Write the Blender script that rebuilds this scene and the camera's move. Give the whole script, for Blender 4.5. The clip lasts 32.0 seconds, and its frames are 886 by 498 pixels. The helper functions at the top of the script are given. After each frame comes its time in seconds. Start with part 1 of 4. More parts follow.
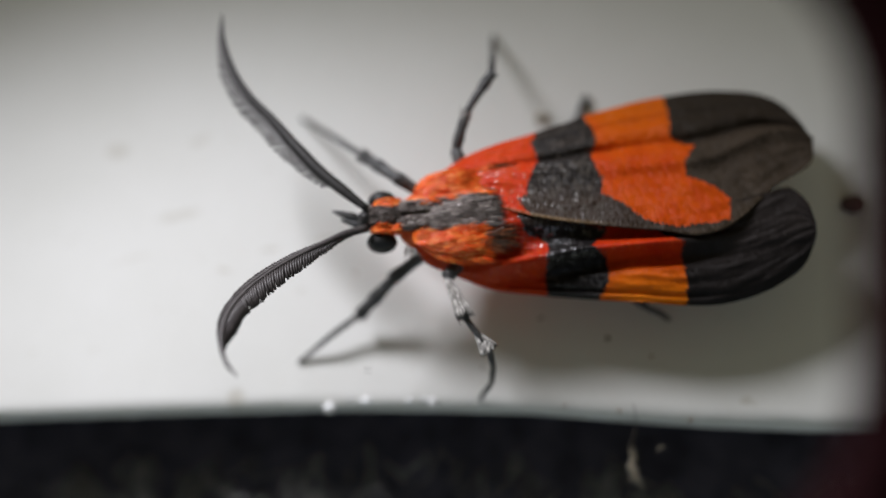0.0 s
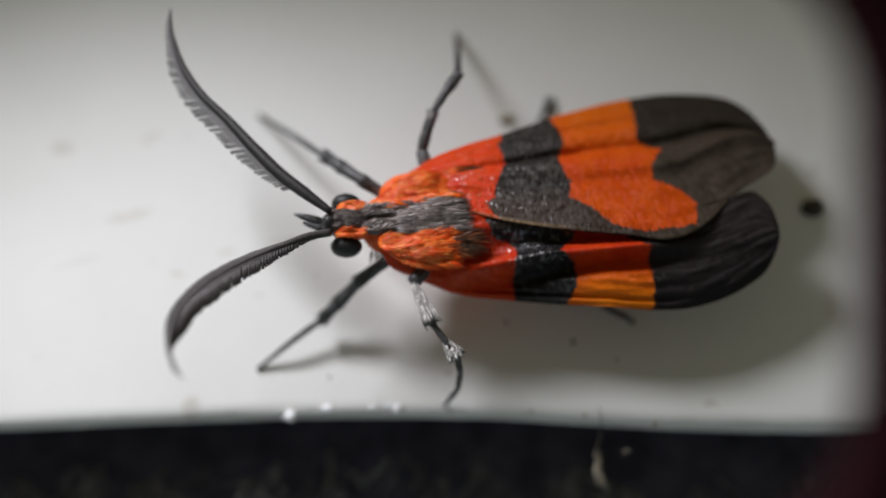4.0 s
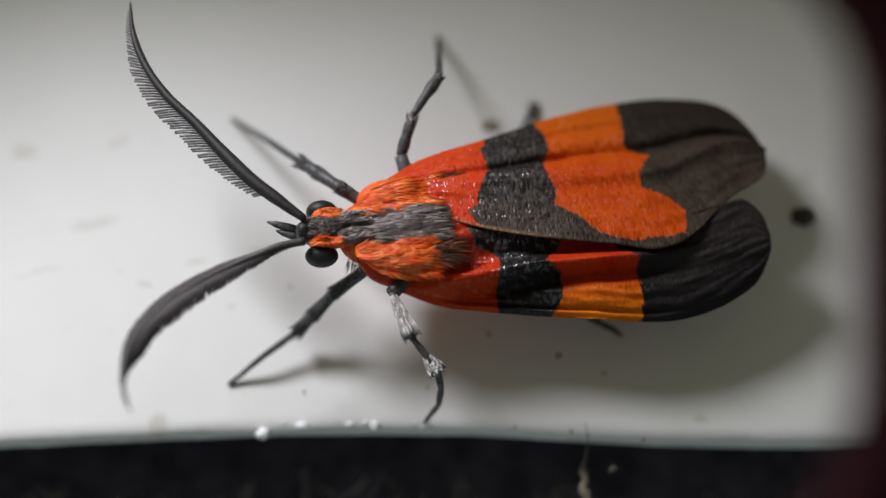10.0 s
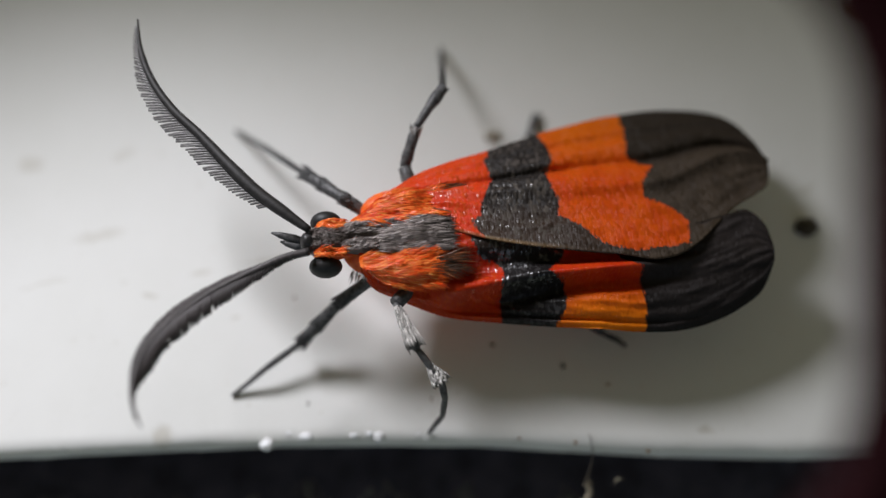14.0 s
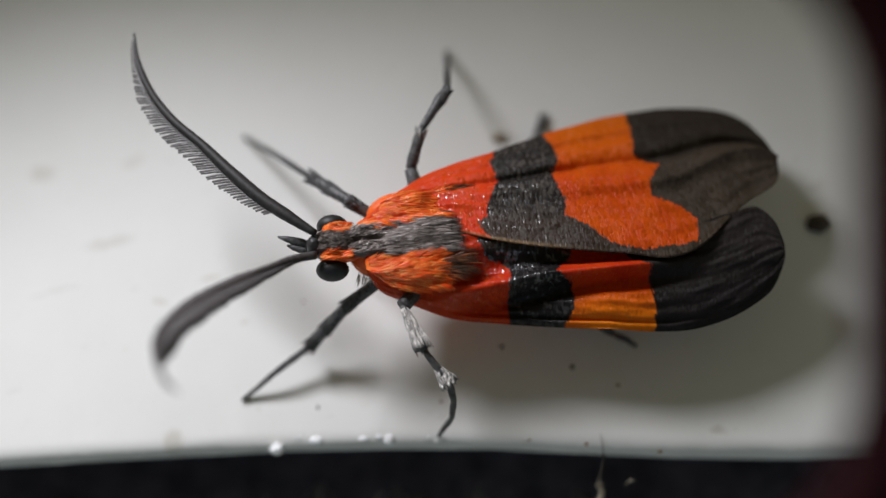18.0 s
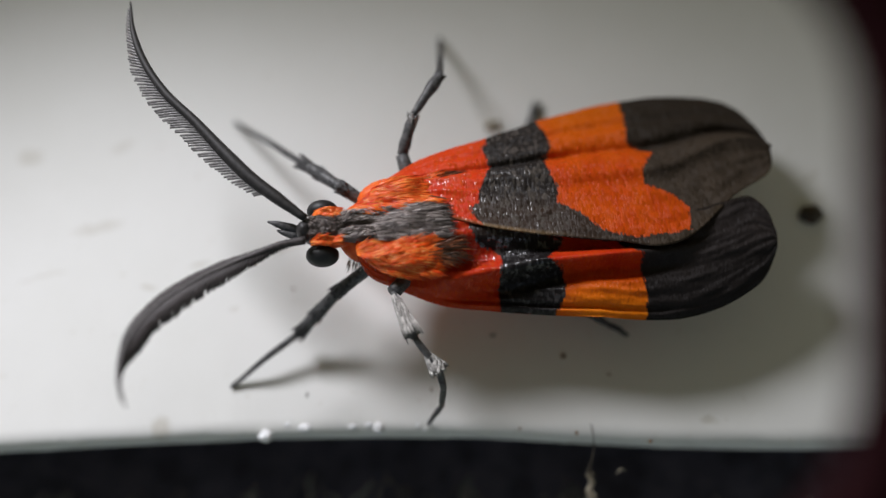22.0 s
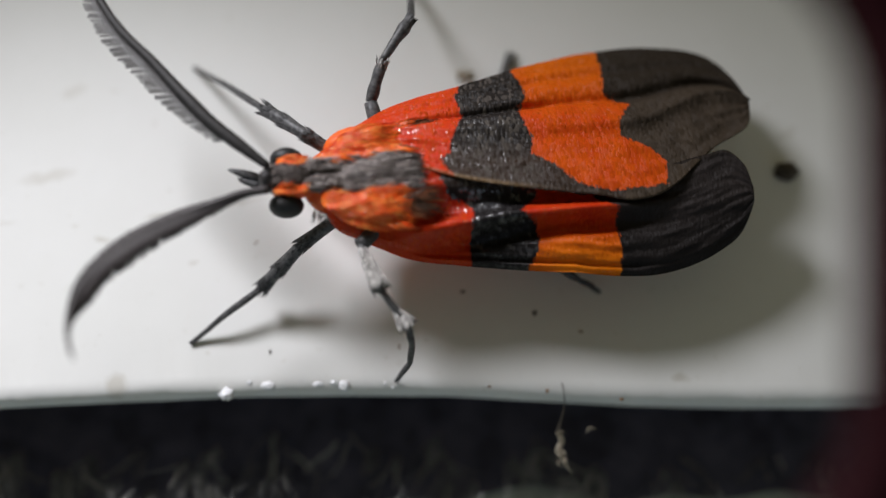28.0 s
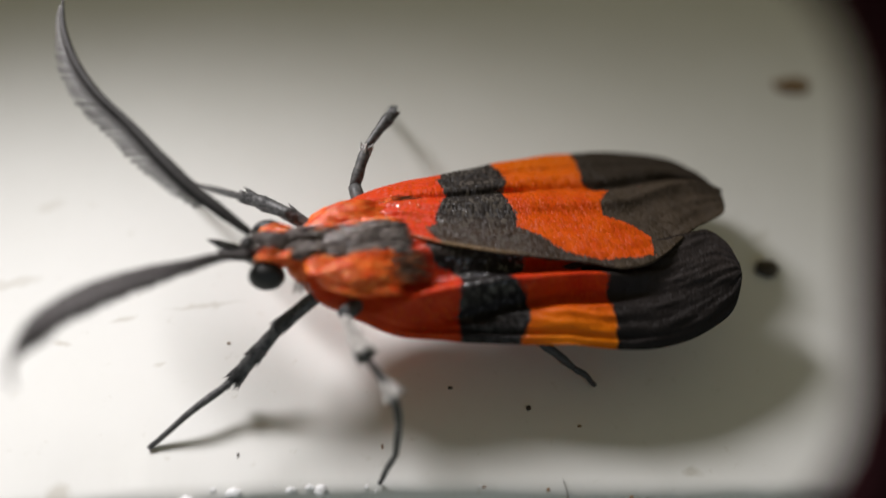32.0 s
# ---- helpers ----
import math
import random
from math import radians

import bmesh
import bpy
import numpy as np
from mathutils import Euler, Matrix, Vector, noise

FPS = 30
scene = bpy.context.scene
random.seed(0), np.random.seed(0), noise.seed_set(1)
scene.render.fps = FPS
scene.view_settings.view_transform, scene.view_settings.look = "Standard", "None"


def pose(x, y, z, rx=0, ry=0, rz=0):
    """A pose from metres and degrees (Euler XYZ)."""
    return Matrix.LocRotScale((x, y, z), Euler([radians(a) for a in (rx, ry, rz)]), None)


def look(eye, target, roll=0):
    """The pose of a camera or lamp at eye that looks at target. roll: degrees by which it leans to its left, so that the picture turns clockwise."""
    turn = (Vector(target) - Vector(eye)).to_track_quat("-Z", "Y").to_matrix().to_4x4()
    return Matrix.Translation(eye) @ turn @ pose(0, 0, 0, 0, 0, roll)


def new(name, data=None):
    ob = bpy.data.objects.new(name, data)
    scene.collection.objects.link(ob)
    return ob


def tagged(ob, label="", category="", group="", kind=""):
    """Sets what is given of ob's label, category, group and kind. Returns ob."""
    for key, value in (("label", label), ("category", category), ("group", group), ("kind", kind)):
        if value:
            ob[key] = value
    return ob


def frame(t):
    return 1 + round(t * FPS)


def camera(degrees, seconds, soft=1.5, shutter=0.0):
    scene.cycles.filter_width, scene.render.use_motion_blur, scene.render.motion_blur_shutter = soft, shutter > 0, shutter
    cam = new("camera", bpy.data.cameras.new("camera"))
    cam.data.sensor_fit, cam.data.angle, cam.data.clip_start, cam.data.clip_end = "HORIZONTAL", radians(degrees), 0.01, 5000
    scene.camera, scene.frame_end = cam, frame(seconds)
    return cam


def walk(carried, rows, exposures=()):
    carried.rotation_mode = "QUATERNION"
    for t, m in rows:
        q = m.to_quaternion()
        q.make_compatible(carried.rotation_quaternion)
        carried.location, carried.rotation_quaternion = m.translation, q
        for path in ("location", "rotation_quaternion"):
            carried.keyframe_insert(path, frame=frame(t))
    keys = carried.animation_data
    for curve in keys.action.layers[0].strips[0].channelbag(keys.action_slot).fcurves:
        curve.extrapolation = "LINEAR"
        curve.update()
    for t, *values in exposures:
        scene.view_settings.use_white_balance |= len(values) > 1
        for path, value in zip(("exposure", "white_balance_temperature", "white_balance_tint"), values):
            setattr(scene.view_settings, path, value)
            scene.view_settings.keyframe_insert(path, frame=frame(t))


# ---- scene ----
CM = 0.01  # lengths below are in centimetres unless said otherwise

# ---- camera ----
cam = camera(59.4, 32.0, shutter=0.4)
ROWS = [
    (0.0, -0.183, -0.874, 2.872, 18.13, 5.77, -1.98),
    (0.5, -0.196, -0.861, 2.900, 18.10, 5.44, -2.16),
    (1.0, -0.203, -0.854, 2.888, 18.34, 5.27, -2.28),
    (1.5, -0.239, -0.834, 2.861, 17.93, 4.62, -2.59),
    (2.0, -0.211, -0.833, 2.810, 18.13, 5.41, -2.10),
    (2.5, -0.218, -0.823, 2.798, 17.96, 5.07, -2.13),
    (3.0, -0.231, -0.822, 2.801, 18.28, 4.75, -2.30),
    (3.5, -0.200, -0.835, 2.826, 18.65, 4.86, -2.27),
    (4.0, -0.254, -0.815, 2.832, 17.49, 1.93, -3.20),
    (4.5, -0.237, -0.806, 2.752, 17.56, 0.96, -3.42),
    (6.5, -0.254, -0.786, 2.701, 18.31, 0.50, -3.72),
    (7.0, -0.243, -0.786, 2.720, 17.93, 0.72, -3.53),
    (7.5, -0.249, -0.780, 2.715, 18.37, 0.74, -3.61),
    (8.0, -0.247, -0.786, 2.718, 18.53, 0.89, -3.59),
    (8.5, -0.254, -0.787, 2.711, 18.86, 0.81, -3.69),
    (9.0, -0.251, -0.772, 2.729, 18.49, 0.87, -3.68),
    (9.5, -0.250, -0.784, 2.731, 18.66, 0.91, -3.62),
    (10.0, -0.251, -0.778, 2.727, 18.10, 0.62, -3.56),
    (10.5, -0.245, -0.786, 2.726, 18.15, 0.66, -3.42),
    (11.0, -0.252, -0.777, 2.723, 18.42, 0.75, -3.53),
    (11.5, -0.257, -0.788, 2.721, 18.72, 0.70, -3.51),
    (12.0, -0.248, -0.781, 2.740, 18.96, 1.07, -3.45),
    (12.5, -0.255, -0.774, 2.744, 19.10, 1.01, -3.61),
    (13.0, -0.257, -0.773, 2.752, 19.42, 1.06, -3.59),
    (13.5, -0.251, -0.786, 2.748, 19.29, 0.99, -3.52),
    (14.0, -0.252, -0.792, 2.730, 19.16, 0.91, -3.59),
    (14.5, -0.253, -0.774, 2.747, 19.38, 1.34, -3.46),
    (16.5, -0.245, -0.793, 2.738, 19.14, 1.21, -3.84),
    (17.0, -0.255, -0.791, 2.720, 19.15, 1.20, -3.96),
    (17.5, -0.252, -0.792, 2.721, 19.16, 1.39, -3.87),
    (18.0, -0.222, -0.799, 2.721, 19.45, 2.30, -3.95),
    (18.5, -0.213, -0.818, 2.709, 19.57, 2.14, -3.95),
    (19.0, -0.222, -0.810, 2.716, 19.80, 2.11, -4.05),
    (19.5, -0.219, -0.823, 2.695, 19.31, 1.85, -3.92),
    (20.0, -0.222, -0.827, 2.696, 19.38, 1.82, -3.97),
    (20.5, -0.221, -0.818, 2.662, 19.55, 1.90, -3.83),
    (21.0, -0.227, -0.818, 2.717, 20.23, 2.43, -3.78),
    (21.5, -0.217, -0.822, 2.691, 19.69, 2.21, -3.58),
    (22.0, -0.215, -0.826, 2.694, 19.25, 1.74, -3.66),
    (22.5, -0.213, -0.825, 2.698, 19.09, 1.54, -3.81),
    (23.0, -0.214, -0.843, 2.680, 19.13, 1.41, -3.67),
    (23.5, -0.210, -0.837, 2.686, 19.12, 1.56, -3.74),
    (24.0, -0.206, -0.816, 2.699, 19.06, 1.97, -3.63),
    (24.5, -0.213, -0.828, 2.705, 20.10, 2.18, -3.75),
    (26.5, -0.212, -0.857, 2.655, 18.54, 0.84, -3.63),
    (27.0, -0.223, -0.846, 2.584, 16.92, -0.50, -3.77),
    (27.5, -0.217, -0.830, 2.598, 16.69, -0.34, -3.75),
    (28.0, -0.227, -0.836, 2.596, 16.73, -0.76, -3.91),
    (28.5, -0.218, -0.838, 2.581, 17.03, -0.40, -3.84),
    (29.0, -0.219, -0.829, 2.671, 17.58, 0.30, -3.92),
    (29.5, -0.206, -0.876, 2.635, 18.01, 0.73, -3.80),
    (30.0, -0.237, -0.949, 2.465, 19.01, -0.61, -4.42),
    (30.5, -0.260, -1.135, 2.432, 19.89, -1.61, -4.30),
    (31.0, -0.294, -1.104, 2.264, 26.32, -2.13, -5.71),
    (31.5, -0.320, -1.225, 2.309, 31.11, -2.14, -5.91),
    (32.0, -0.330, -1.297, 2.274, 35.95, -2.67, -6.25),
]
walk(cam, [(t, pose(x * CM, y * CM, z * CM, a, b, c)) for t, x, y, z, a, b, c in ROWS], [(0.0, -0.19, 6510, 13), (27.0, -0.2, 6510, 13), (28.0, -0.1, 6510, 13), (29.0, -0.14, 6510, 13), (30.5, 0.02, 6510, 13), (31.0, 0.1, 6700, 13), (32.0, 0.12, 6900, 13)])
cam.data.dof.use_dof = True
cam.data.dof.focus_distance = 2.43 * CM
cam.data.dof.aperture_fstop = 17.0

# ---- light ----
world = bpy.data.worlds.new("world")
scene.world = world
world.use_nodes = True


def room_light():
    """Dim room light: warm from above and behind, greenish towards -y, cooler and stronger low on that open side."""
    nt = world.node_tree
    co = nt.nodes.new("ShaderNodeTexCoord").outputs["Generated"]
    low = nt.nodes.new("ShaderNodeVectorMath")
    low.operation = "DOT_PRODUCT"
    nt.links.new(co, low.inputs[0])
    low.inputs[1].default_value = (0, 1, 1.2)
    side = nt.nodes.new("ShaderNodeMapRange")
    side.inputs["From Min"].default_value, side.inputs["From Max"].default_value = -1.0, 0.8
    nt.links.new(low.outputs["Value"], side.inputs["Value"])
    tone = nt.nodes.new("ShaderNodeValToRGB")
    tone.color_ramp.elements[0].position, tone.color_ramp.elements[0].color = 0.22, (0.38, 0.46, 0.56, 1)
    tone.color_ramp.elements[1].position, tone.color_ramp.elements[1].color = 0.95, (0.138, 0.130, 0.084, 1)
    mid = tone.color_ramp.elements.new(0.5)
    mid.color = (0.046, 0.063, 0.054, 1)
    nt.links.new(side.outputs[0], tone.inputs[0])
    nt.links.new(tone.outputs[0], nt.nodes["Background"].inputs[0])
    nt.nodes["Background"].inputs[1].default_value = 1.0


room_light()


def torch(name, radius, watts, colour, cone, m):
    data = bpy.data.lights.new(name, "SPOT")
    data.shadow_soft_size, data.energy, data.color = radius, watts, colour
    data.spot_size, data.spot_blend = radians(cone), 1.0
    ob = new(name, data)
    ob.matrix_world = m
    return ob


torch("torch", 0.55 * CM, 0.126, (0.965, 0.985, 1.04), 159, look((-2.1 * CM, 2.15 * CM, 2.85 * CM), (-0.97 * CM, -5.81 * CM, 2.75 * CM)))

# ---- materials ----


def material(name):
    m = bpy.data.materials.new(name)
    m.use_nodes = True
    nt = m.node_tree
    return m, nt, nt.nodes["Principled BSDF"]


def node(nt, kind, **values):
    n = nt.nodes.new(kind)
    for key, value in values.items():
        if key in n.inputs:
            n.inputs[key].default_value = value
    return n


def ramp(nt, source, low, high, a=(0, 0, 0, 1), b=(1, 1, 1, 1)):
    n = nt.nodes.new("ShaderNodeValToRGB")
    n.color_ramp.elements[0].position, n.color_ramp.elements[1].position = low, high
    n.color_ramp.elements[0].color, n.color_ramp.elements[1].color = a, b
    nt.links.new(source, n.inputs[0])
    return n.outputs[0]


def mixed(nt, fac, a, b):
    n = nt.nodes.new("ShaderNodeMix")
    n.data_type = "RGBA"
    for k, v in ((0, fac), (6, a), (7, b)):
        if isinstance(v, (int, float)):
            n.inputs[k].default_value = v
        elif isinstance(v, tuple):
            n.inputs[k].default_value = (*v, 1)
        else:
            nt.links.new(v, n.inputs[k])
    return n.outputs[2]


def noise_of(nt, scale, detail=4.0, rough=0.6, co=None):
    n = node(nt, "ShaderNodeTexNoise", Scale=scale, Detail=detail, Roughness=rough)
    if co is None:
        co = nt.nodes.new("ShaderNodeTexCoord").outputs["Object"]
    nt.links.new(co, n.inputs["Vector"])
    return n.outputs["Fac"]


def cells(nt, scale, co=None):
    n = node(nt, "ShaderNodeTexVoronoi", Scale=scale)
    if co is None:
        co = nt.nodes.new("ShaderNodeTexCoord").outputs["Object"]
    nt.links.new(co, n.inputs["Vector"])
    return n


def bump(nt, bsdf, height, strength, distance):
    n = node(nt, "ShaderNodeBump", Strength=strength, Distance=distance)
    nt.links.new(height, n.inputs["Height"])
    nt.links.new(n.outputs[0], bsdf.inputs["Normal"])


def two_tone(name, a, b, scale, rough=0.5, bump_by=0.0, low=0.35, high=0.65, spec=0.5, sheen=0.0):
    m, nt, p = material(name)
    f = noise_of(nt, scale)
    nt.links.new(mixed(nt, ramp(nt, f, low, high), a, b), p.inputs["Base Color"])
    p.inputs["Roughness"].default_value = rough
    p.inputs["Specular IOR Level"].default_value = spec
    p.inputs["Sheen Weight"].default_value = sheen
    if bump_by:
        bump(nt, p, noise_of(nt, scale * 3), 0.6, bump_by)
    return m


def plate_paint():
    m, nt, p = material("white_paint")
    big, small = noise_of(nt, 130, 5), noise_of(nt, 1500, 6, 0.7)
    c = mixed(nt, ramp(nt, big, 0.3, 0.75), (0.74, 0.74, 0.71), (0.80, 0.80, 0.78))
    c = mixed(nt, ramp(nt, small, 0.62, 0.78), c, (0.60, 0.58, 0.52))
    co = nt.nodes.new("ShaderNodeTexCoord").outputs["Object"]
    ragged = nt.nodes.new("ShaderNodeTexNoise")
    ragged.inputs["Scale"].default_value, ragged.inputs["Detail"].default_value = 1800, 4
    nt.links.new(co, ragged.inputs["Vector"])
    off = nt.nodes.new("ShaderNodeVectorMath")
    off.operation = "MULTIPLY_ADD"
    nt.links.new(ragged.outputs["Color"], off.inputs[0])
    off.inputs[1].default_value, off.inputs[2].default_value = (0.0005, 0.0005, 0), (-0.00025, -0.00025, 0)
    bent = nt.nodes.new("ShaderNodeVectorMath")
    nt.links.new(co, bent.inputs[0])
    nt.links.new(off.outputs[0], bent.inputs[1])
    # x, y, half length, half width, turn, strength of each smear
    for x, y, rx, ry, turn, k in ((-1.53, 0.30, 0.13, 0.03, 8, 0.3), (-1.82, 0.61, 0.07, 0.05, 0, 0.35), (-1.46, 0.63, 0.06, 0.035, 20, 0.25), (-1.14, 0.127, 0.05, 0.012, 10, 0.4), (-1.32, 0.05, 0.04, 0.012, -20, 0.4), (-0.87, 0.16, 0.16, 0.008, 3, 0.35), (-1.0, -0.05, 0.03, 0.012, 15, 0.35), (-1.25, -0.46, 0.05, 0.06, 0, 0.45), (0.62, -0.557, 0.04, 0.02, 0, 0.4), (1.15, 0.30, 0.07, 0.03, 30, 0.25), (-1.72, 0.12, 0.12, 0.01, 12, 0.25)):
        m2 = nt.nodes.new("ShaderNodeMapping")
        m2.vector_type = "TEXTURE"
        m2.inputs["Location"].default_value = (x * CM, y * CM, 0)
        m2.inputs["Rotation"].default_value = (0, 0, radians(turn))
        m2.inputs["Scale"].default_value = (rx * CM, ry * CM, 1)
        nt.links.new(bent.outputs[0], m2.inputs["Vector"])
        g = nt.nodes.new("ShaderNodeTexGradient")
        g.gradient_type = "SPHERICAL"
        nt.links.new(m2.outputs[0], g.inputs["Vector"])
        c = mixed(nt, ramp(nt, g.outputs["Fac"], 0.05, 0.6, (0, 0, 0, 1), (k, k, k, 1)), c, (0.42, 0.38, 0.30))
    nt.links.new(c, p.inputs["Base Color"])
    nt.links.new(ramp(nt, big, 0.2, 0.8, (0.48, 0.48, 0.48, 1), (0.62, 0.62, 0.62, 1)), p.inputs["Roughness"])
    p.inputs["Specular IOR Level"].default_value = 0.25
    bump(nt, p, noise_of(nt, 900, 3), 0.10, 0.00003)
    return m


def wing_scales(name, band, band_glint, base_a, base_b, red_a, red_b, costal, tip, spark, shine, crush):
    """Orange membrane with dark fields; the fields are given by the mesh as signed distances."""
    m, nt, p = material(name)
    at = {}
    for key in ("dark", "tip", "costal", "along"):
        n = nt.nodes.new("ShaderNodeAttribute")
        n.attribute_name = key
        at[key] = n.outputs["Fac"]
    co = nt.nodes.new("ShaderNodeTexCoord").outputs["Object"]
    stretch = nt.nodes.new("ShaderNodeMapping")
    stretch.inputs["Scale"].default_value = (1.0, 0.45, 0.45)
    nt.links.new(co, stretch.inputs["Vector"])
    v = cells(nt, 12500, stretch.outputs[0])
    cell = nt.nodes.new("ShaderNodeSeparateColor")
    nt.links.new(v.outputs["Color"], cell.inputs[0])
    lone = cell.outputs[0]
    streak = noise_of(nt, 1600, 5, 0.65, stretch.outputs[0])
    orange = mixed(nt, ramp(nt, streak, 0.3, 0.7), base_a, base_b)
    red = mixed(nt, ramp(nt, streak, 0.3, 0.7), red_a, red_b)
    orange = mixed(nt, ramp(nt, at["along"], 0.0, 0.2), red, orange)
    back = nt.nodes.new("ShaderNodeMath")
    back.operation = "MULTIPLY"
    nt.links.new(ramp(nt, at["costal"], 0.5, 0.95), back.inputs[0])
    nt.links.new(ramp(nt, at["along"], 0.02, 0.2, (0.12, 0.12, 0.12, 1)), back.inputs[1])
    orange = mixed(nt, back.outputs[0], orange, costal)
    # faint glints painted on the orange as single brighter scales
    orange = mixed(nt, ramp(nt, lone, 0.55, 1.0, (0, 0, 0, 1), (0.22, 0.22, 0.22, 1)), orange, (0.90, 0.19, 0.02))

    def edge(source):
        wob = nt.nodes.new("ShaderNodeMath")
        wob.operation = "MULTIPLY_ADD"
        nt.links.new(lone, wob.inputs[0])
        wob.inputs[1].default_value, wob.inputs[2].default_value = 0.009, -0.0045
        add = nt.nodes.new("ShaderNodeMath")
        add.operation = "ADD"
        nt.links.new(source, add.inputs[0])
        nt.links.new(wob.outputs[0], add.inputs[1])
        shift = nt.nodes.new("ShaderNodeMath")
        shift.operation = "MULTIPLY_ADD"
        nt.links.new(add.outputs[0], shift.inputs[0])
        shift.inputs[1].default_value, shift.inputs[2].default_value = 12.0, 0.5
        return ramp(nt, shift.outputs[0], 0.46, 0.54)

    few = nt.nodes.new("ShaderNodeMath")
    few.operation = "MULTIPLY"
    nt.links.new(ramp(nt, lone, 0.60, 0.85), few.inputs[0])
    nt.links.new(ramp(nt, at["along"], 0.10, 0.2, (1, 1, 1, 1), (0.06, 0.06, 0.06, 1)), few.inputs[1])
    inner = nt.nodes.new("ShaderNodeMath")
    inner.operation = "MULTIPLY"
    nt.links.new(few.outputs[0], inner.inputs[0])
    nt.links.new(ramp(nt, at["costal"], 0.52, 0.68, (1, 1, 1, 1), (0.12, 0.12, 0.12, 1)), inner.inputs[1])
    glint = inner.outputs[0]
    # the band's sparkle is partly painted: single scales take the paler band_glint colour
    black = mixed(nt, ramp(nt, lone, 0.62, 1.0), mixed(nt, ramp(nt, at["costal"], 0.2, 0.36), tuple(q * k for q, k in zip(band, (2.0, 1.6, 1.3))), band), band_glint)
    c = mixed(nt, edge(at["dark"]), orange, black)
    brown = mixed(nt, ramp(nt, streak, 0.25, 0.75), tip, tuple(1.7 * q for q in tip))
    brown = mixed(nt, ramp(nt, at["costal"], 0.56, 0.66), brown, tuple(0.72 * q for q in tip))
    end = edge(at["tip"])
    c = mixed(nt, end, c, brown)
    hem = nt.nodes.new("ShaderNodeMath")
    hem.operation = "MULTIPLY"
    nt.links.new(ramp(nt, at["costal"], 0.012, 0.04, (0.6, 0.6, 0.6, 1), (0, 0, 0, 1)), hem.inputs[0])
    nt.links.new(ramp(nt, at["along"], 0.0, 0.18, (1, 1, 1, 1), (0.06, 0.06, 0.06, 1)), hem.inputs[1])
    c = mixed(nt, hem.outputs[0], c, (0.30, 0.19, 0.09))
    nt.links.new(c, p.inputs["Base Color"])
    nt.links.new(mixed(nt, end, ramp(nt, lone, 0.3, 0.9, (0.5, 0.5, 0.5, 1), (0.2, 0.2, 0.2, 1)), (0.62, 0.62, 0.62)), p.inputs["Roughness"])
    nt.links.new(mixed(nt, end, mixed(nt, glint, (0.15, 0.15, 0.15), (shine, shine, shine)), (0.16, 0.16, 0.16)), p.inputs["Specular IOR Level"])
    hs = nt.nodes.new("ShaderNodeMath")
    hs.operation = "MULTIPLY_ADD"
    nt.links.new(v.outputs["Distance"], hs.inputs[0])
    hs.inputs[1].default_value = -0.7
    nt.links.new(ramp(nt, streak, 0.2, 0.8, (0, 0, 0, 1), (0.35, 0.35, 0.35, 1)), hs.inputs[2])
    # each scale lies at its own small tilt, and the membrane is crumpled
    crumple = noise_of(nt, 4200, 3, 0.55, co)
    sum_h = nt.nodes.new("ShaderNodeMath")
    sum_h.operation = "MULTIPLY_ADD"
    nt.links.new(crumple, sum_h.inputs[0])
    sum_h.inputs[1].default_value = crush
    nt.links.new(hs.outputs[0], sum_h.inputs[2])
    tilt = nt.nodes.new("ShaderNodeVectorMath")
    tilt.operation = "MULTIPLY_ADD"
    nt.links.new(v.outputs["Color"], tilt.inputs[0])
    tilt.inputs[1].default_value, tilt.inputs[2].default_value = (spark, spark, 0.0), (-spark / 2 - 0.34, -spark / 2 - 0.02, 0.0)
    lean = nt.nodes.new("ShaderNodeVectorMath")
    lean.operation = "ADD"
    nt.links.new(nt.nodes.new("ShaderNodeNewGeometry").outputs["Normal"], lean.inputs[0])
    nt.links.new(tilt.outputs[0], lean.inputs[1])
    unit = nt.nodes.new("ShaderNodeVectorMath")
    unit.operation = "NORMALIZE"
    nt.links.new(lean.outputs[0], unit.inputs[0])
    relief = node(nt, "ShaderNodeBump", Strength=1.0, Distance=0.000024)
    nt.links.new(sum_h.outputs[0], relief.inputs["Height"])
    nt.links.new(unit.outputs[0], relief.inputs["Normal"])
    nt.links.new(relief.outputs[0], p.inputs["Normal"])
    # the thin membrane lets some light through, most of it between the dark fields
    glow = nt.nodes.new("ShaderNodeBsdfTranslucent")
    nt.links.new(c, glow.inputs["Color"])
    blend = nt.nodes.new("ShaderNodeMixShader")
    nt.links.new(mixed(nt, end, mixed(nt, edge(at["dark"]), (0.32, 0.32, 0.32), (0.08, 0.08, 0.08)), (0.08, 0.08, 0.08)), blend.inputs[0])
    nt.links.new(p.outputs[0], blend.inputs[1])
    nt.links.new(glow.outputs[0], blend.inputs[2])
    nt.links.new(blend.outputs[0], nt.nodes["Material Output"].inputs[0])
    return m


def hair_mat(name, a, b, c, rough=0.4):
    """Strands that differ one from the next."""
    m, nt, p = material(name)
    g = nt.nodes.new("ShaderNodeNewGeometry")
    col = mixed(nt, ramp(nt, g.outputs["Random Per Island"], 0.0, 0.7), a, b)
    col = mixed(nt, ramp(nt, g.outputs["Random Per Island"], 0.68, 0.95), col, c)
    f = ramp(nt, noise_of(nt, 2500), 0.35, 0.7)
    nt.links.new(mixed(nt, f, col, mixed(nt, 0.35, col, c)), p.inputs["Base Color"])
    p.inputs["Roughness"].default_value = rough
    return m


